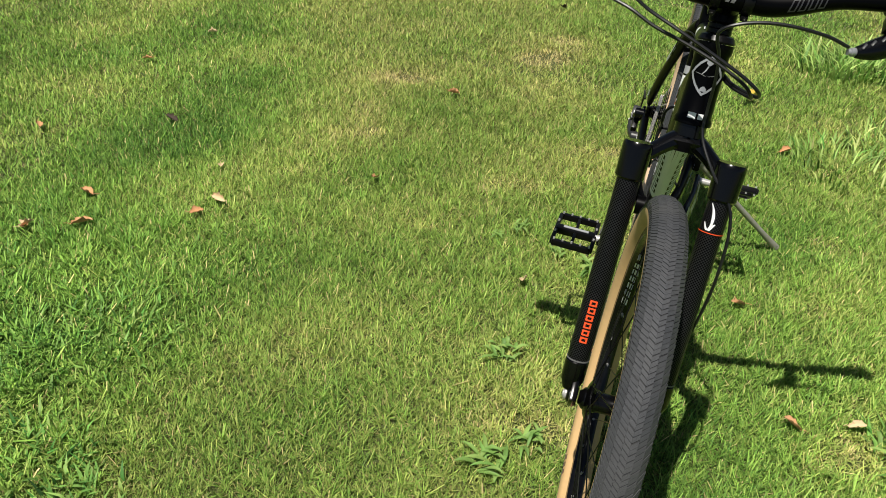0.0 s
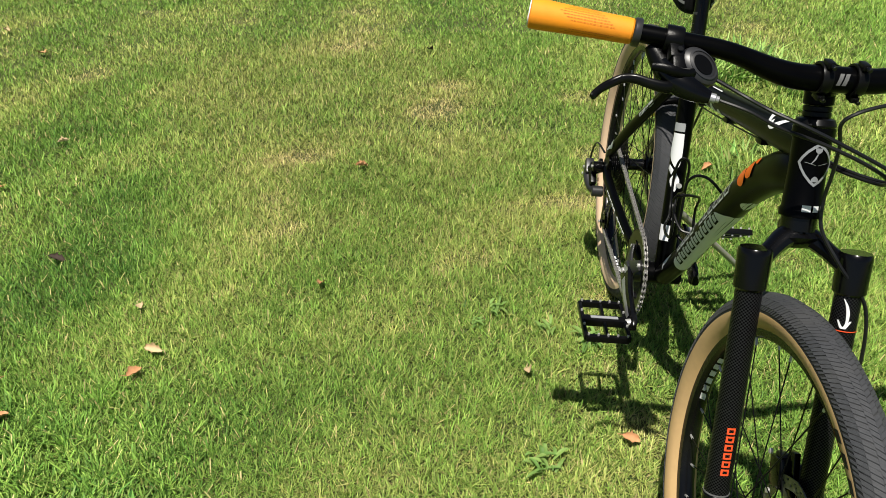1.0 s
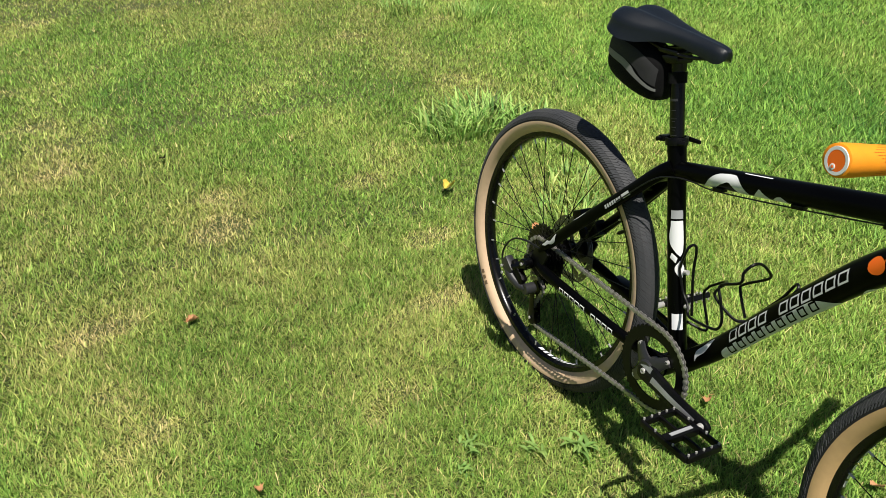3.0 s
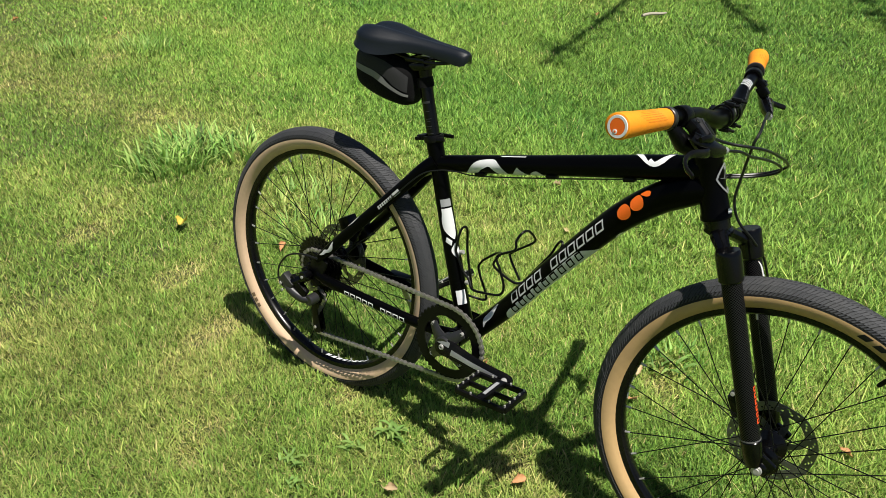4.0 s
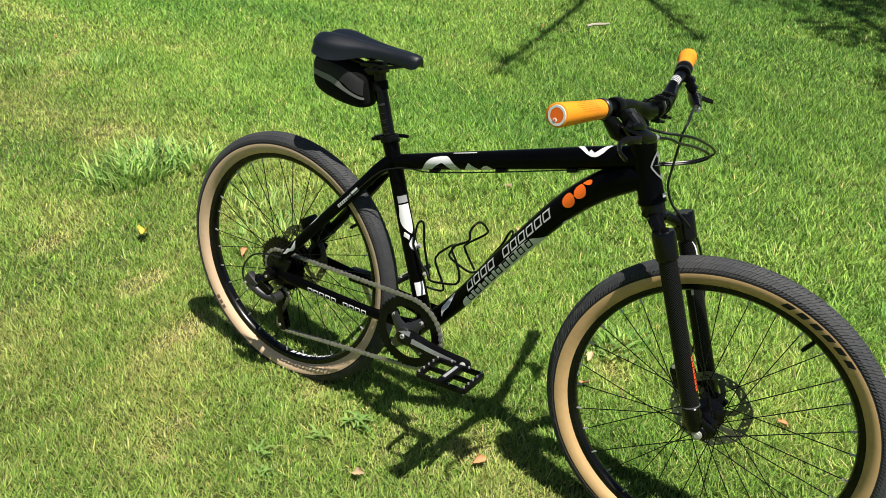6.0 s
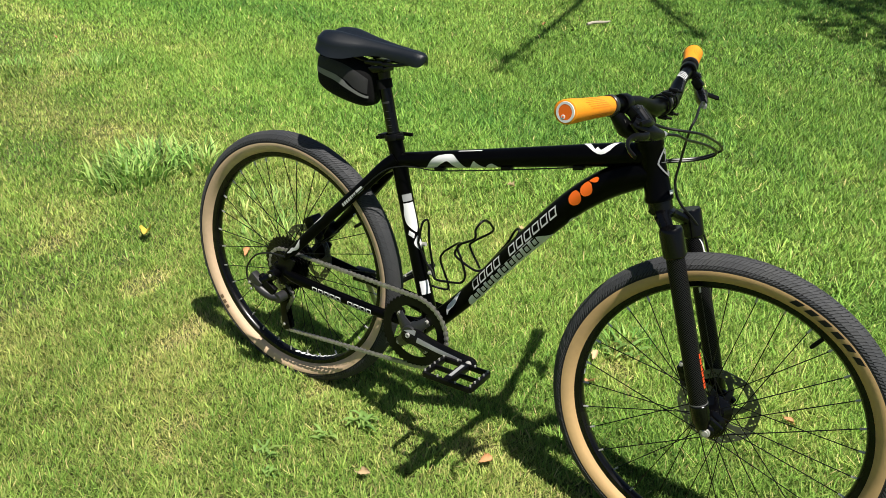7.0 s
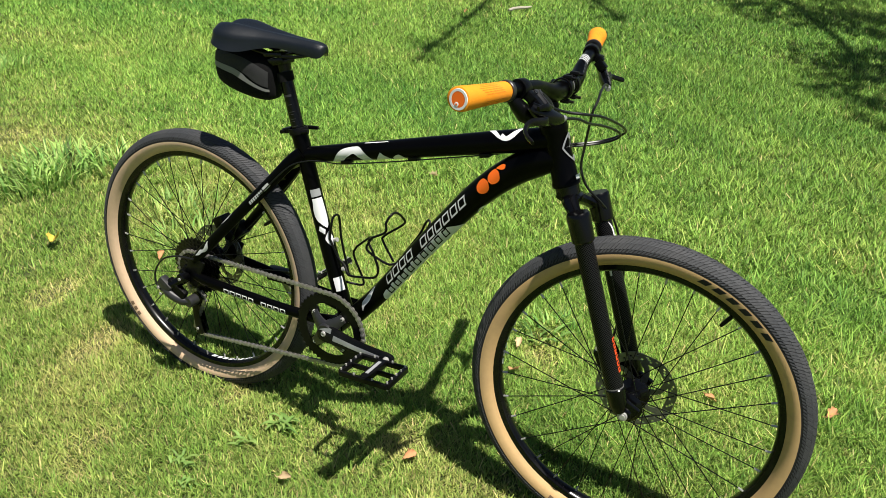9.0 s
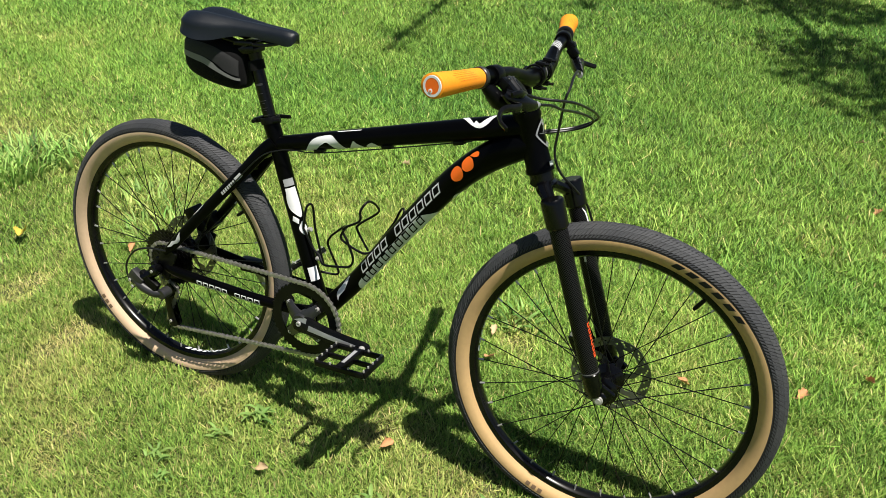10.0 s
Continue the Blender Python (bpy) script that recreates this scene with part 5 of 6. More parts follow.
for s in (-1, 1):
    b = tube(bmesh.new(), curve([(0.330, s * 0.006, 0.558), (0.300, s * 0.012, 0.547), (0.262, s * 0.021, 0.540), (0.20, s * 0.022, 0.540), (0.15, s * 0.024, 0.548), (0.115, s * 0.036, 0.562)], 6), 0.0036, 10)
    bike_part("saddle_rail", b, M_COG, "dark steel saddle rail")


def saddle_shape():
    b = bmesh.new()
    st = curve([(0.086, 0.038, 0.5850, 0.016), (0.091, 0.058, 0.5895, 0.030), (0.107, 0.0710, 0.5935, 0.041), (0.134, 0.0700, 0.5945, 0.049), (0.165, 0.0590, 0.5920, 0.046), (0.200, 0.0420, 0.5885, 0.034), (0.240, 0.0300, 0.5855, 0.026), (0.280, 0.0235, 0.5830, 0.028), (0.306, 0.0215, 0.5815, 0.0290), (0.324, 0.0200, 0.5800, 0.0300), (0.336, 0.0155, 0.5770, 0.025), (0.341, 0.0080, 0.5735, 0.015)], 4)
    rows, n = [], 14
    for x, w, z, d in st:
        ring = []
        rear = min(1.0, max(0.0, (0.26 - x) / 0.12))
        dip = 0.0065 * rear + 0.001
        for k in range(2 * n + 1):
            t = k / n - 1
            a = abs(t)
            if a < 0.72:
                y = t / 0.72 * w * 0.90
                q = a / 0.72
                zz = z - d * 0.36 * q ** 3.2 - dip * math.exp(-(q / 0.28) ** 2) + 0.004 * rear * math.exp(-((q - 0.55) / 0.3) ** 2)
            else:
                e = (a - 0.72) / 0.28
                y = math.copysign(w * (0.90 + 0.10 * math.sin(e * math.pi * 0.5) - 0.06 * (1 - rear) * e * e - 0.05 * rear * math.sin(e * math.pi)), t)
                zz = z - d * (0.36 + 0.64 * e)
            ring.append(b.verts.new((x, y, zz)))
        for k in range(1, 6):
            t = 1 - k / 3
            ring.append(b.verts.new((x, w * 0.82 * t, z - d * 0.86)))
        rows.append(ring)
    m = len(rows[0])
    for p, q in zip(rows, rows[1:]):
        for k in range(m):
            b.faces.new((p[k], p[(k + 1) % m], q[(k + 1) % m], q[k]))
    b.faces.new(rows[0][::-1])
    b.faces.new(rows[-1])
    return b


bike_part("saddle", moved(saddle_shape(), Matrix.Translation((0, 0, -0.004))), M_SADDLE, "dark blue-black smooth leather saddle", angle=50)

# ---- crankset
# paler metal that stands in for the highlight on the black crank arms
M_CRANKSHINE = mat("crank_highlight_grey", (0.52, 0.52, 0.53), 0.40, metal=0.8, grain=0.35, scale=50, dust=(0.08, 0.08, 0.08), dust_scale=25, dust_amt=0.6)
PEDAL = Vector((0.563, 0, -0.045))
ring_teeth = gear(bmesh.new(), 0.0850, 44, -0.0540, 0.0035, 0.0640, 0.0045)
for k in range(4):
    a = radians(47 + 90 * k)
    disc(ring_teeth, 0.0135, -0.0525, -0.0555, 18, (0.0560 * math.cos(a), 0, 0.0560 * math.sin(a)))
crank = bike_part("crankset", moved(ring_teeth, Matrix.Translation(BB)), M_BLACK, "black chainring and crank arms")
b = bmesh.new()
for k in range(4):
    a = radians(47 + 90 * k)
    tip = BB + Vector((0.055 * math.cos(a), -0.0580, 0.055 * math.sin(a)))
    mid = BB + Vector((0.032 * math.cos(a + 0.05), -0.0630, 0.032 * math.sin(a + 0.05)))
    tube(b, curve([(BB.x, -0.066, BB.z), tuple(mid), tuple(tip)], 4), [0.0220, 0.0210, 0.0190, 0.0165, 0.0145, 0.0130, 0.0120, 0.0115, 0.0110], 10, flat=0.38)
disc(b, 0.0215, -0.040, -0.0745, 26, BB, 0.003)
sub("spider", b, M_SATIN, crank, "polished dark grey spider")
for k in range(4):
    a = radians(47 + 90 * k)
    c = BB + Vector((0.053 * math.cos(a), 0, 0.053 * math.sin(a)))
    b = lathe(bmesh.new(), [(0.0020, -0.0570), (0.0020, -0.0625), (0.0030, -0.0632), (0.0048, -0.0620), (0.0048, -0.0570)], 14, closed=True, centre=c)
    sub("chainring_bolt", b, M_STEEL, crank, "hollow steel chainring bolt")
for s in (-1, 1):
    e = PEDAL if s < 0 else 2 * BB - PEDAL
    run = (e - BB).normalized()
    rise = Vector((0, 1, 0)).cross(run) * (1 if run.x < 0 else -1)
    b, rows = bmesh.new(), []
    for t, y, h, o in ((-0.115, 0.068, 0.0120, 0.0060), (-0.075, 0.069, 0.0185, 0.0080), (0.0, 0.0700, 0.0215, 0.0090), (0.11, 0.0720, 0.0195, 0.0090), (0.16, 0.0730, 0.0185, 0.0090), (0.30, 0.0765, 0.0165, 0.0080), (0.50, 0.0810, 0.0150, 0.0075), (0.70, 0.0830, 0.0140, 0.0072), (0.90, 0.0850, 0.0145, 0.0075), (1.0, 0.0855, 0.0150, 0.0075), (1.05, 0.0855, 0.0125, 0.0070), (1.085, 0.0855, 0.0070, 0.0055)):
        c = BB.lerp(e, t)
        ring = []
        for lat, up in ((1.15, -0.85), (1.25, -0.30), (0.75, 0.30), (0.30, 0.85), (-0.35, 1.0), (-1.0, 0.80), (-1.0, -0.80), (0.2, -1.0)):
            p = c + rise * (up * h)
            ring.append(b.verts.new((p.x, s * (y + lat * o), p.z)))
        rows.append(ring)
    for i, (p, q) in enumerate(zip(rows, rows[1:])):
        for k in range(8):
            # the highlight is put into the colour: some upper flank faces are paler
            b.faces.new((p[k], p[(k + 1) % 8], q[(k + 1) % 8], q[k])).material_index = 1 if (k == 1 and 3 < i < 8) or (k == 2 and i < 3) else 0
    b.faces.new(rows[0])
    b.faces.new(rows[-1])
    sub("crank_arm", b, [M_CRANK, M_CRANKSHINE], crank, "glossy black crank arm with a paler flank for its highlight")
b = lathe(bmesh.new(), [(0.0024, -0.070), (0.0024, -0.0815), (0.0042, -0.0822), (0.0062, -0.0805), (0.0062, -0.070)], 16, closed=True, centre=BB)
sub("crank_bolt", b, M_STEEL, crank, "hollow steel crank bolt")


def pedal_mesh():
    """A caged platform pedal: rails, cross bars and an axle barrel."""
    b = bmesh.new()
    L, Wd, T = 0.122, 0.088, 0.013
    for x in (-1, 1):
        box(b, (x * (L / 2 - 0.005), 0, 0), (0.010, Wd - 0.008, T), (0, 0, 0), 0.0025)
    for y in (-1, 1):
        box(b, (0, y * (Wd / 2 - 0.004), 0), (L - 0.008, 0.008, T * 0.9), (0, 0, 0), 0.0025)
    box(b, (0, 0, 0), (0.019, Wd - 0.006, 0.016), (0, 0, 0), 0.004)
    for x in (-1, 1):
        box(b, (x * 0.030, 0, 0), (0.044, 0.006, T * 0.85), (0, 0, 0), 0.002)
    return b


def pedal_pins():
    b = bmesh.new()
    for x in (-0.0555, 0.0555):
        for k in range(5):
            y = -0.036 + 0.018 * k
            for z in (-1, 1):
                c = Vector((x, y, z * 0.0062))
                tube(b, [tuple(c), tuple(c + Vector((0, 0, z * 0.0042)))], 0.0022, 6, side=(1, 0, 0))
    for y in (-0.040, 0.040):
        for x in (-0.022, 0.022):
            c = Vector((x, y, 0.0055))
            tube(b, [tuple(c), tuple(c + Vector((0, 0, 0.0042)))], 0.0022, 6, side=(1, 0, 0))
    return b


for s, tilt in ((-1, -3.0), (1, -36.0)):
    e = PEDAL if s < 0 else 2 * BB - PEDAL
    m = Matrix.Translation((e.x, -0.140 if s < 0 else 0.172, e.z)) @ Matrix.Rotation(radians(tilt), 4, "Y")
    p = bike_part("pedal", moved(pedal_mesh(), m), M_BLACK, "black metal platform pedal with steel pins")
    pieces("pin", moved(pedal_pins(), m), M_STEEL, p, "bright steel grip pins")
    b = tube(bmesh.new(), [(e.x, s * 0.088, e.z), (e.x, s * (0.100 if s < 0 else 0.130), e.z)], [0.0085, 0.0065], 14, side=(1, 0, 0))
    sub("pedal_axle", b, M_STEEL, p, "silver pedal axle")
    b = box(bmesh.new(), (0, 0, 0.0088), (0.007, 0.052, 0.0012), (0, 0, 0), 0)
    sub("pedal_mark", moved(b, m), M_GREYD, p, "pale stripe mark")


# ---- chain: outer and inner links along the run
def chain_path():
    up_c, up_r = REAR.copy(), 0.0425
    CH = BB + Vector((0, 0, 0))
    R = 0.0888
    def tangent(c0, r0, c1, r1, side):
        v = c1 - c0
        ln = v.length
        u = v / ln
        n = Vector((-u.z, 0, u.x))
        k = (r0 - r1) / ln
        q = n * side * math.sqrt(1 - k * k) + u * k
        return c0 + q * r0, c1 + q * r1
    JU, JL = Vector((-0.006, 0, -0.087)), Vector((0.000, 0, -0.165))
    a0, a1 = tangent(up_c, up_r, CH, R, 1)
    c0, c1 = tangent(JL, 0.021, CH, R, -1)
    y_r, y_f = -0.0434, -0.0540
    def y_at(x):
        return y_r + (y_f - y_r) * min(1, max(0, x / CH.x))
    out = []
    def line(p, q):
        n = max(2, int((q - p).length / 0.004))
        for i in range(n):
            out.append(p.lerp(q, i / n))
    def arc(c, r, p, q, sign):
        t0 = math.atan2(p.z - c.z, p.x - c.x)
        t1 = math.atan2(q.z - c.z, q.x - c.x)
        while sign * (t1 - t0) < 0:
            t1 += sign * 2 * math.pi
        n = max(2, int(abs(t1 - t0) * r / 0.004))
        for i in range(n):
            t = t0 + (t1 - t0) * i / n
            out.append(Vector((c.x + r * math.cos(t), 0, c.z + r * math.sin(t))))
    line(a0, a1)
    arc(CH, R, a1, c1, -1)
    line(c1, c0)
    j1, j0 = JL + Vector((-0.021, 0, 0.003)), JU + Vector((0.021, 0, -0.004))
    arc(JL, 0.021, c0, j1, -1)
    line(j1, j0)
    s1 = up_c + Vector((-0.0405, 0, -0.0120))
    j2 = JU + Vector((-0.019, 0, 0.008))
    arc(JU, 0.021, j0, j2, 1)
    line(j2, s1)
    arc(up_c, up_r, s1, a0, -1)
    out.append(out[0])
    return [Vector((p.x, y_at(p.x), p.z)) for p in out]


def chain_mesh():
    path = chain_path()
    d = [0.0]
    for a, c in zip(path, path[1:]):
        d.append(d[-1] + (c - a).length)
    n = int(d[-1] / 0.0127) // 2 * 2
    def at(s):
        s %= d[-1]
        i = min(int(np.searchsorted(d, s)), len(d) - 1)
        i = max(i, 1)
        return path[i - 1].lerp(path[i], (s - d[i - 1]) / max(1e-9, d[i] - d[i - 1]))
    b = bmesh.new()
    step = d[-1] / n
    for k in range(n):
        p, q = at(k * step), at((k + 1) * step)
        t = (q - p).normalized()
        up = t.cross(Vector((0, 1, 0)))
        wide = 0.0036 if k % 2 else 0.0024
        for s in (-1, 1):
            ring0, ring1 = [], []
            outline = [(-0.0045, 0), (-0.0028, 0.0044), (0.0018, 0.0044), (0.00635, 0.0028), (0.0109, 0.0044), (0.0155, 0.0044), (0.0172, 0), (0.0155, -0.0044), (0.0109, -0.0044), (0.00635, -0.0028), (0.0018, -0.0044), (-0.0028, -0.0044)]
            for y in (s * wide, s * (wide - 0.0010)):
                (ring0 if y == s * wide else ring1).extend(b.verts.new(p + t * u + up * h + Vector((0, y, 0))) for u, h in outline)
            b.faces.new(ring0)
            b.faces.new(ring1)
            m = len(ring0)
            for i in range(m):
                b.faces.new((ring0[i], ring0[(i + 1) % m], ring1[(i + 1) % m], ring1[i]))
        tube(b, [tuple(p + Vector((0, -0.0042, 0))), tuple(p + Vector((0, 0.0042, 0)))], 0.0026, 6, side=(1, 0, 0))
    return b


bike_part("chain", chain_mesh(), M_CHAIN, "oily grey steel chain", angle=30)

# ---- rear derailleur
b = bmesh.new()
tube(b, curve([(0.006, -0.076, -0.010, 0.012), (-0.012, -0.084, -0.026, 0.0125), (-0.034, -0.094, -0.040, 0.0120)], 5), [0.0125] * 11, 14)
disc(b, 0.0125, -0.070, -0.098, 20, (0.004, 0, -0.010))
der = bike_part("rear_derailleur", b, M_GLOSS, "black rear derailleur")
der.location += Vector((-0.012, 0, -0.005))
b = tube(bmesh.new(), curve([(-0.050, -0.098, -0.046), (-0.026, -0.098, -0.060), (0.000, -0.092, -0.070), (0.022, -0.082, -0.070)], 5), [0.010] * 3 + [0.0115] * 9 + [0.0105] * 4, 12)
sub("linkage", b, M_SATIN, der)
b = box(bmesh.new(), (-0.044, -0.096, -0.038), (0.042, 0.022, 0.028), (0, 35, 0), 0.007)
sub("cable_anchor", b, M_SATIN, der)
b = box(bmesh.new(), (-0.016, -0.091, -0.046), (0.060, 0.016, 0.034), (0, 30, 0), 0.006)
sub("body", b, M_PLASTIC, der)
b = disc(bmesh.new(), 0.0135, -0.066, -0.094, 20, (0.020, 0, -0.070))
sub("knuckle", b, M_SATIN, der)
for y in (-0.0355, -0.0535):
    b = tube(bmesh.new(), curve([(0.020, y, -0.066), (0.003, y, -0.088), (0.006, y, -0.125), (0.014, y, -0.166), (0.016, y, -0.176)], 5), [0.012, 0.0135, 0.014, 0.0135, 0.0125, 0.0110, 0.0105, 0.0100, 0.0100, 0.0100, 0.0100, 0.0105, 0.0110, 0.0115, 0.0120, 0.0125, 0.0125, 0.0110, 0.0100, 0.0090, 0.0080], 10, flat=0.12)
    sub("cage_plate", b, M_BLACK, der)
for c in ((0.006, -0.082), (0.012, -0.160)):
    b = moved(gear(bmesh.new(), 0.0165, 11, -0.0445, 0.005, 0.004, 0.0040), Matrix.Translation((c[0], 0, c[1])))
    disc(b, 0.0045, -0.039, -0.0565, 12, (c[0], 0, c[1]))
    sub("jockey_wheel", b, M_PLASTIC, der)
for c, y in (((0.012, -0.160), -0.0575), ((-0.052, -0.060), -0.108), ((-0.060, -0.046), -0.106), ((0.004, -0.010), -0.0985)):
    b = disc(bmesh.new(), 0.0038, y, y - 0.003, 12, (c[0], 0, c[1]))
    sub("bolt", b, M_STEEL, der, "steel bolt")

# rear disc calliper between the left stays
b = bmesh.new()
box(b, (0.052, 0.054, 0.070), (0.060, 0.030, 0.036), (0, -38, 0), 0.006)
box(b, (0.012, 0.050, 0.088), (0.034, 0.034, 0.030), (0, -30, 0), 0.005)
disc(b, 0.014, 0.030, 0.022, 18, (0.052, 0, 0.068))
bike_part("rear_brake_calliper", b, M_BLACK, "black disc brake calliper").location.x -= 0.012

# ---- kickstand from the left rear stays to the grass
foot = BIKE.inverted() @ Vector((1.147, 2.596, 0.012))
b = tube(bmesh.new(), curve([(0.150, 0.080, -0.030), tuple(Vector((0.150, 0.080, -0.030)).lerp(foot, 0.5)), tuple(foot)], 5), [0.0085, 0.0082, 0.0080, 0.0078, 0.0076, 0.0074, 0.0074, 0.0072, 0.0072, 0.0085, 0.0100], 12)
stand = bike_part("kickstand", b, M_STAND, "dull grey aluminium kickstand")
b = bmesh.new()
box(b, (0.152, 0.072, -0.024), (0.060, 0.026, 0.034), (0, -3, 0), 0.005)
sub("stand_mount", b, M_BLACK, stand, "black mount clamped to the stays")


# ---- wire bottle cages on the seat tube and the down tube
def wire(pts, parent=None, label=""):
    b = tube(bmesh.new(), curve([(x - 0.006, y, z) for x, y, z in pts], 6), 0.0027, 8)
    return sub("wire", b, M_BLACK, parent) if parent else bike_part("bottle_cage", b, M_BLACK, label)


cage = wire([(0.366, -0.010, 0.155), (0.371, -0.012, 0.186), (0.373, -0.008, 0.206), (0.378, 0.0, 0.212), (0.378, 0.010, 0.197), (0.382, 0.012, 0.151), (0.398, 0.012, 0.090), (0.404, 0.012, 0.068)], None, "thin black wire bottle cage on the seat tube")
wire([(0.366, -0.010, 0.155), (0.390, -0.012, 0.118), (0.411, -0.016, 0.103), (0.428, -0.025, 0.090), (0.472, -0.034, 0.100)], cage)
wire([(0.386, 0.010, 0.050), (0.404, 0.024, 0.043), (0.425, 0.034, 0.041), (0.426, 0.036, 0.055), (0.400, 0.036, 0.107), (0.409, 0.034, 0.132)], cage)
for q in (0.085, 0.150):
    b = tube(bmesh.new(), [(0.388 - (q - 0.085) * 0.34, 0, q), (0.396 - (q - 0.085) * 0.34, 0, q + 0.003)], 0.005, 10)
    sub("bolt", b, M_STEEL, cage, "steel bolt")
cage = wire([(0.472, -0.034, 0.100), (0.500, -0.034, 0.109), (0.508, -0.035, 0.131), (0.495, -0.036, 0.166), (0.482, -0.032, 0.190), (0.522, -0.035, 0.219), (0.523, -0.034, 0.240), (0.529, -0.024, 0.256), (0.530, -0.004, 0.254), (0.532, 0.018, 0.237), (0.526, 0.034, 0.215), (0.478, 0.037, 0.175), (0.476, 0.036, 0.160), (0.513, 0.020, 0.128)], None, "thin black wire bottle cage on the down tube")
wire([(0.409, 0.034, 0.132), (0.449, 0.020, 0.168), (0.478, -0.010, 0.188), (0.484, -0.032, 0.189)], cage)
wire([(0.484, -0.034, 0.189), (0.479, -0.036, 0.170), (0.505, -0.034, 0.155), (0.528, -0.026, 0.144), (0.536, -0.010, 0.142)], cage)
wire([(0.545, 0.008, 0.160), (0.578, 0.010, 0.212), (0.590, 0.010, 0.239), (0.602, 0.002, 0.254), (0.609, -0.006, 0.248), (0.594, -0.010, 0.216), (0.556, -0.008, 0.163)], cage)
for x, z in ((0.540, 0.148), (0.574, 0.195)):
    b = tube(bmesh.new(), [(x, 0, z), (x - 0.003, 0, z + 0.002)], 0.0034, 10)
    sub("bolt", b, M_STEEL, cage, "steel bolt")


# ---- saddle bag, strapped under the saddle
saddle_bag = new("saddle_bag")
saddle_bag.matrix_basis = BIKE @ Matrix.Translation((0.16, 0, 0.45))
tagged(saddle_bag, "black nylon saddle bag with grey panel, strapped under the saddle", "bag")
BAG_M = Matrix.Translation((-0.16, 0, -0.45))
BAG = curve([(0.066, 0.502, 0.012, 0.012), (0.069, 0.503, 0.026, 0.022), (0.078, 0.500, 0.040, 0.031), (0.105, 0.4965, 0.0470, 0.0380), (0.145, 0.4915, 0.0500, 0.0420), (0.182, 0.4855, 0.0480, 0.0400), (0.205, 0.4815, 0.0430, 0.0330), (0.217, 0.4800, 0.0340, 0.0220), (0.221, 0.4800, 0.0170, 0.0100)], 5)


def bag_at(i, a, lift=0.0):
    x, z, h, w = BAG[i]
    c, s = math.cos(a), math.sin(a)
    e = 0.62
    return Vector((x, -math.copysign(abs(c) ** e, c) * (w + lift), z + math.copysign(abs(s) ** e, s) * (h + lift)))


def bag_patch(b, i0, i1, lo, hi, lift, flip=1):
    n = 6
    rows = []
    for i in range(i0, i1 + 1):
        t = (i - i0) / (i1 - i0)
        rows.append([b.verts.new(Vector((1, flip, 1)) * bag_at(i, lo(t) + (hi(t) - lo(t)) * k / n, lift)) for k in range(n + 1)])
    for p, q in zip(rows, rows[1:]):
        for k in range(n):
            b.faces.new((p[k], p[k + 1], q[k + 1], q[k]))
    return b


b = bmesh.new()
rows = [[b.verts.new(bag_at(i, 2 * math.pi * k / 36)) for k in range(36)] for i in range(len(BAG))]
for p, q in zip(rows, rows[1:]):
    for k in range(36):
        b.faces.new((p[k], p[(k + 1) % 36], q[(k + 1) % 36], q[k]))
b.faces.new(rows[0][::-1])
b.faces.new(rows[-1])
part("pouch", b, M_FABRIC, saddle_bag, "black nylon pouch", BAG_M)
for f in (1, -1):
    b = bag_patch(bmesh.new(), 8, 33, lambda t: 0.05 - 0.35 * max(0, t - 0.5), lambda t: 0.62 - 0.55 * max(0, t - 0.55), 0.0012, f)
    part("side_panel", b, M_GREYF, saddle_bag, "grey nylon side panel", BAG_M)
    b = bag_patch(bmesh.new(), 8, 34, lambda t: -0.02 - 0.62 * max(0, t - 0.4) ** 1.2, lambda t: 0.06 - 0.52 * max(0, t - 0.4) ** 1.2, 0.0020, f)
    part("piping", b, M_REFL, saddle_bag, "silver reflective piping", BAG_M)
    b = tube(bmesh.new(), [(0.135, f * 0.030, 0.536), (0.140, f * 0.026, 0.548), (0.148, f * 0.018, 0.549)], 0.006, 8, flat=0.4)
    part("strap", b, M_FABRIC, saddle_bag, "", BAG_M)
b = lathe(bmesh.new(), [(0.0150, -0.010), (0.0172, -0.010), (0.0172, 0.010), (0.0150, 0.010)], 20, closed=True)
moved(b, BAG_M @ Matrix.Translation(SP0.lerp(SP1, 0.80)) @ Vector((0, 1, 0)).rotation_difference(ax).to_matrix().to_4x4())
part("post_strap", b, M_FABRIC, saddle_bag, "black strap round the seat post")


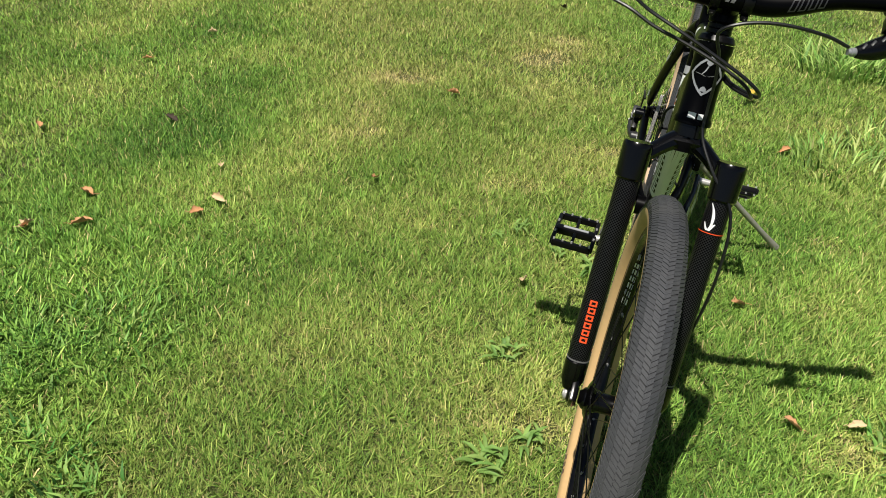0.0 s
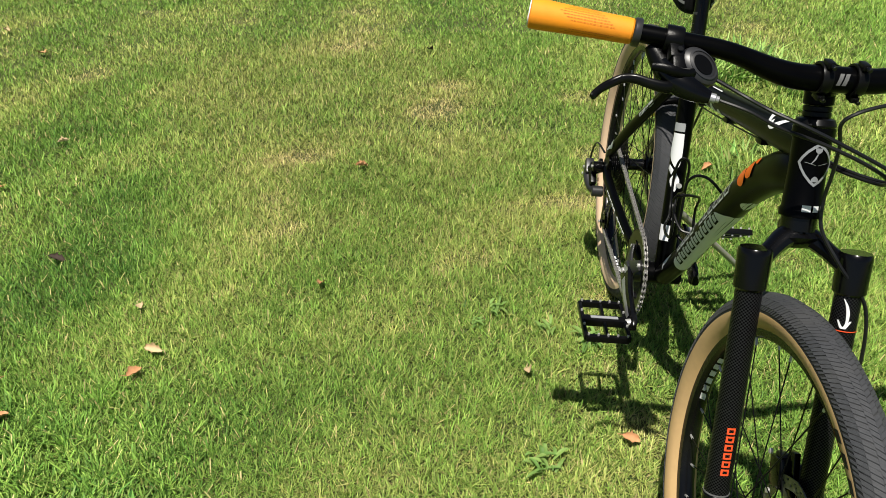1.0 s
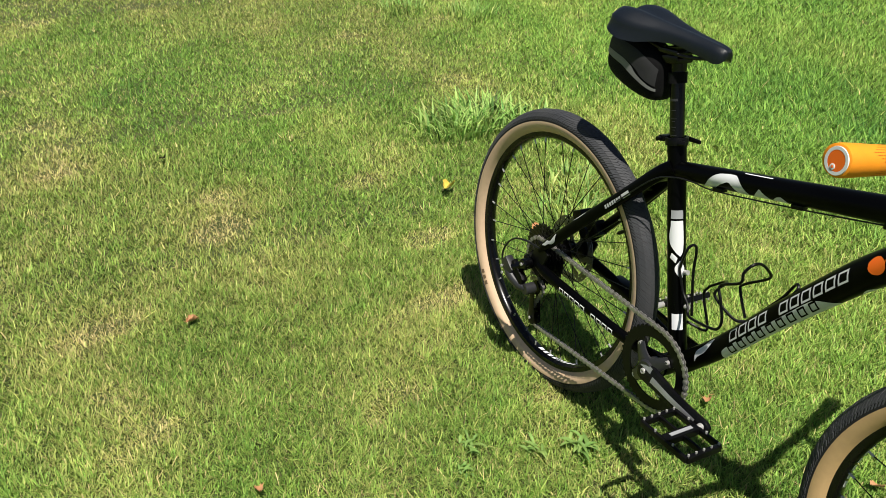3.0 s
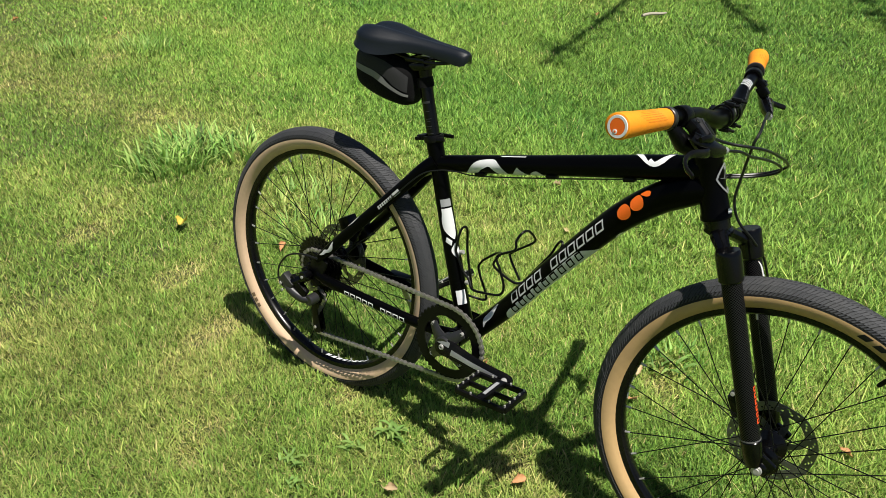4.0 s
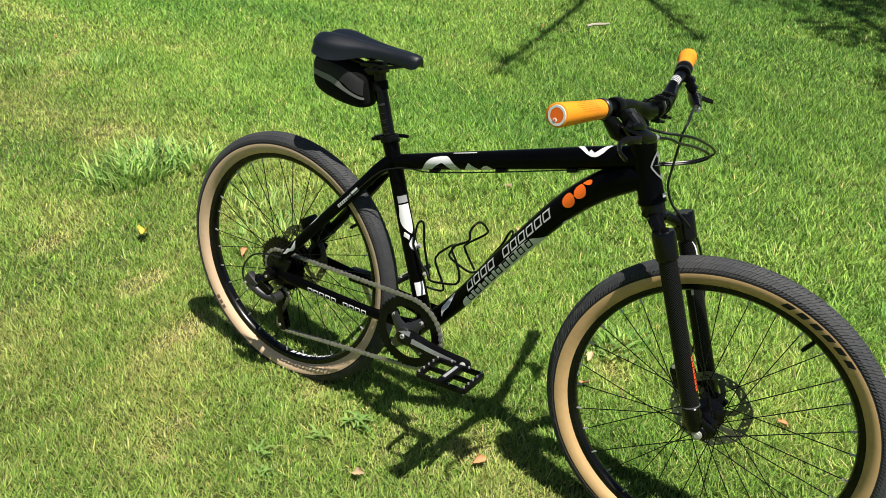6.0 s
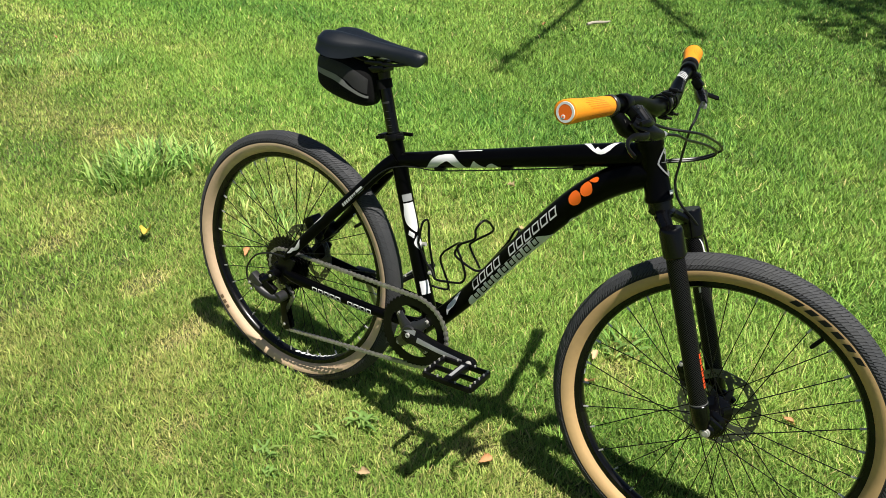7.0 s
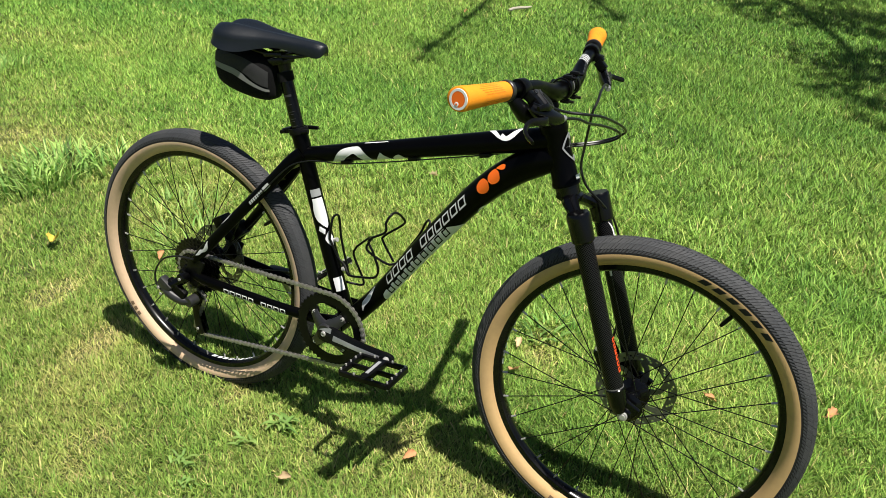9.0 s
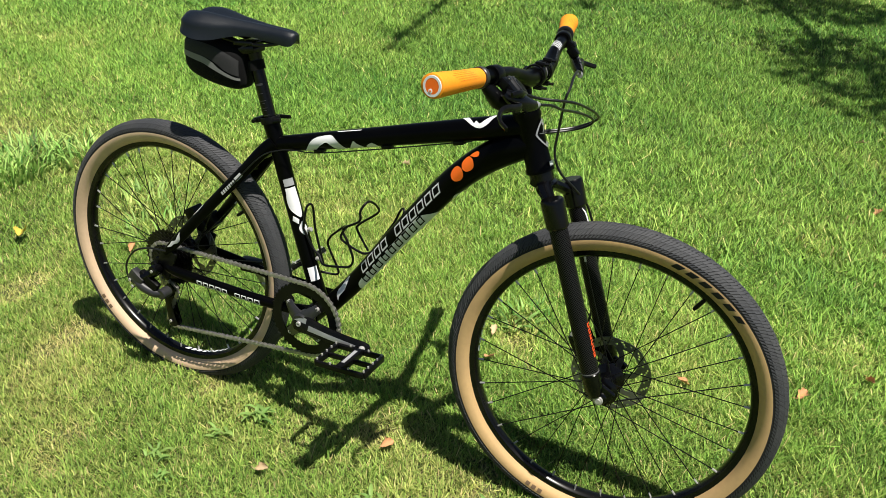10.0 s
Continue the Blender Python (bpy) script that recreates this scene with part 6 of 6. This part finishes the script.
# ---------------------------------------------------------------- tree behind the lawn, whose shade falls on it
def shade_tree():
    r = random.Random(12)
    tree = new("tree")
    tree.location = (10.2, 4.3, 0)
    tagged(tree, "leafy tree with spreading limbs beside the lawn", "tree")
    b = bmesh.new()
    tube(b, curve([(0, 0, -0.05, 0.26), (0.05, 0, 0.6, 0.20), (0.0, -0.1, 2.0, 0.17), (-0.2, -0.2, 3.6, 0.14), (-0.3, -0.3, 5.2, 0.11), (-0.2, -0.4, 7.2, 0.05)], 4), [0.26, 0.24, 0.22, 0.21, 0.20, 0.195, 0.19, 0.18, 0.17, 0.165, 0.16, 0.15, 0.14, 0.13, 0.12, 0.115, 0.11, 0.095, 0.08, 0.06, 0.05], 14)
    part("trunk", b, M_BARK, tree)
    ends = []
    def limb(pts, r0, r1):
        c = curve(pts, 5)
        q = tube(bmesh.new(), c, [r0 + (r1 - r0) * i / (len(c) - 1) for i in range(len(c))], 8)
        part("limb", q, M_BARK, tree)
        ends.append(pts)
    # limbs reach out over the lawn; their thin shadows cross the grass
    limb([(-0.25, -0.3, 4.2), (-2.0, -1.1, 4.9), (-4.3, -1.95, 5.0), (-7.2, -2.62, 5.1)], 0.065, 0.016)
    limb([(-0.25, -0.3, 4.6), (-2.2, -1.6, 4.9), (-3.8, -2.3, 5.0), (-5.4, -3.35, 5.1)], 0.065, 0.022)
    limb([(-0.2, -0.3, 4.0), (-1.2, -2.2, 4.6), (-2.2, -3.6, 5.0), (-3.0, -4.6, 5.2)], 0.08, 0.03)
    limb([(-1.2, -2.2, 4.6), (-3.2, -3.9, 5.0), (-5.2, -4.8, 5.1), (-6.4, -5.0, 5.2)], 0.06, 0.02)
    limb([(-0.2, -0.3, 5.0), (-0.4, -2.2, 5.8), (-1.2, -3.9, 6.3)], 0.07, 0.03)
    limb([(-0.2, -0.3, 5.2), (1.6, -1.0, 6.2), (3.0, -1.2, 6.8)], 0.07, 0.03)
    limb([(-0.2, -0.3, 5.2), (0.8, 1.6, 6.2), (1.0, 2.8, 6.8)], 0.07, 0.03)
    v, f = [], []
    def leafage(c, rad, n, size):
        for _ in range(n):
            while True:
                d = Vector((r.uniform(-1, 1), r.uniform(-1, 1), r.uniform(-0.6, 0.6)))
                if d.length < 1:
                    break
            p = Vector(c) + d * rad
            a = Vector((r.uniform(-1, 1), r.uniform(-1, 1), r.uniform(-0.5, 0.5))).normalized()
            e = a.cross(Vector((r.uniform(-1, 1), r.uniform(-1, 1), r.uniform(-1, 1)))).normalized()
            s = size * r.uniform(0.6, 1.2)
            i = len(v)
            v.extend([p, p + a * s * 0.5 + e * s * 0.3, p + a * s, p + a * s * 0.5 - e * s * 0.3])
            f.append((i, i + 1, i + 2, i + 3))
    for c, rad, n in (((-2.9, -4.6, 5.2), 0.75, 900), ((-3.8, -4.3, 5.3), 0.6, 480), ((-2.2, -3.9, 5.1), 0.7, 900), ((-4.43, -4.89, 5.2), 0.45, 400), ((-1.2, -4.0, 5.9), 1.0, 1100), ((-1.6, -2.9, 5.6), 0.7, 500), ((0.0, -3.2, 6.2), 1.2, 1000), ((1.6, -1.6, 6.6), 1.3, 900), ((0.8, 1.6, 6.8), 1.3, 900), ((-0.3, -0.4, 7.4), 1.3, 900), ((-3.4, -3.2, 5.1), 0.4, 120), ((-4.33, -4.44, 5.2), 0.5, 420), ((-3.0, -3.9, 5.4), 0.6, 520), ((-5.68, -4.99, 5.2), 0.42, 380), ((-6.23, -5.14, 5.2), 0.45, 460), ((-5.73, -5.44, 5.2), 0.5, 500), ((-6.68, -5.46, 5.2), 0.42, 420), ((-4.42, -5.19, 5.2), 0.5, 520), ((-2.2, -4.7, 5.5), 0.9, 900)):
        leafage(c, rad * 1.12, int(n * 0.62), 0.12)
    for pts in ends[:2]:
        for k in range(40):
            t = k / 39
            a, c = (Vector(pts[1]), Vector(pts[2])) if t < 0.5 else (Vector(pts[2]), Vector(pts[3]))
            leafage(a.lerp(c, (2 * t) % 1.0) + Vector((r.uniform(-0.06, 0.06), r.uniform(-0.06, 0.06), 0)), r.uniform(0.06, 0.22), r.randrange(4, 20), 0.085)
    me = bpy.data.meshes.new("crown")
    me.from_pydata([tuple(q) for q in v], [], f)
    me.materials.append(M_TREELEAF)
    part("crown", me, None, tree, "clumps of green leaves")
    return tree


shade_tree()

# ---------------------------------------------------------------- small things on the lawn
LEAVES = [(-0.93, 3.34), (-1.01, 3.02), (0.09, 3.17), (-0.39, 2.43), (0.04, 2.53), (-0.65, 2.17), (-0.31, 2.27), (-0.33, 2.19), (-0.69, 1.97), (0.55, 2.20), (1.19, 3.17), (1.05, 2.29), (1.29, 1.96), (1.16, 1.92), (-1.02, 2.45), (2.23, 2.72), (1.29, 1.44), (0.74, 2.00), (1.90, 2.51), (2.66, 6.2), (2.27, 6.55), (3.45, 1.07), (2.67, 0.99), (1.52, 1.00), (-1.61, 4.45), (1.38, 1.16), (5.15, 3.98), (-0.69, 1.985)]
M_LEAFPALE = mat("pale_tan_leaf", (0.60, 0.45, 0.26), 0.7, grain=0.3, scale=70, bump=0.3, bump_scale=300, dust=(0.36, 0.19, 0.09), dust_scale=50, dust_amt=0.6)
rl = random.Random(3)
for k, (x, y) in enumerate(LEAVES):
    dry_leaf(x, y, rl.uniform(0.030, 0.044), rl.uniform(0, 360), k, M_LEAFPALE if k % 3 == 0 else None, "curled pale tan leaf lying on the grass" if k % 3 == 0 else "curled dry brown leaf lying on the grass")
dry_leaf(1.08, 3.53, 0.070, 40, 74, M_LEAFYEL, "bright yellow fallen leaf lying on the grass", 0.028)
for k, (x, y) in enumerate(((-0.68, 2.64), (0.29, 4.22))):
    dry_leaf(x, y, 0.040, 70 * k, 80 + k, M_LEAFDARK, "dark rotten leaf lying on the grass")
for k, (x, y) in enumerate(((-0.57, 2.04), (-1.34, 4.17))):
    dry_leaf(x, y, 0.055, 50 + 90 * k, 90 + k, None, "large flat brown leaf sunk in the grass")
b = tube(bmesh.new(), curve([(-0.12, 0, 0.030), (-0.04, 0.012, 0.034), (0.05, -0.004, 0.032), (0.12, 0.010, 0.030)], 4), [0.010, 0.011, 0.012, 0.012, 0.011, 0.012, 0.012, 0.011, 0.010, 0.009, 0.008, 0.007, 0.006], 8)
stick = new("stick", finish(b, "stick", M_PALE))
stick.matrix_basis = pose(5.44, 3.67, 0.0, 0, 0, -25)
tagged(stick, "short pale dry stick lying on the lawn", "stick")

TUFTS = [(1.56, 4.08, 0.17, 75, 0.125), (1.70, 3.90, 0.13, 50, 0.115), (1.40, 4.02, 0.15, 55, 0.11), (2.40, 5.50, 0.18, 60, 0.085), (2.10, 5.78, 0.16, 56, 0.08), (1.35, 3.15, 0.16, 65, 0.085), (1.52, 3.35, 0.14, 50, 0.085), (1.47, 4.0, 0.14, 50, 0.09), (-0.19, 1.36, 0.11, 80, 0.045), (-0.05, 1.30, 0.09, 50, 0.045), (1.40, 1.93, 0.10, 50, 0.06), (-0.26, 1.72, 0.14, 80, 0.050), (-0.38, 1.62, 0.12, 60, 0.048)]
for k, (x, y, rad, n, tall) in enumerate(TUFTS):
    clump(x, y, rad, n, tall, 40 + k)
for k, (x, y, size, n) in enumerate(((0.69, 2.32, 0.045, 16), (0.48, 2.44, 0.034, 14), (0.44, 2.38, 0.028, 9), (0.56, 1.94, 0.040, 18), (0.61, 1.63, 0.044, 20), (0.67, 1.71, 0.038, 16), (0.60, 2.36, 0.035, 10), (1.36, 1.90, 0.05, 11))):
    weed(x, y, size, n, 60 + k)
lawn()
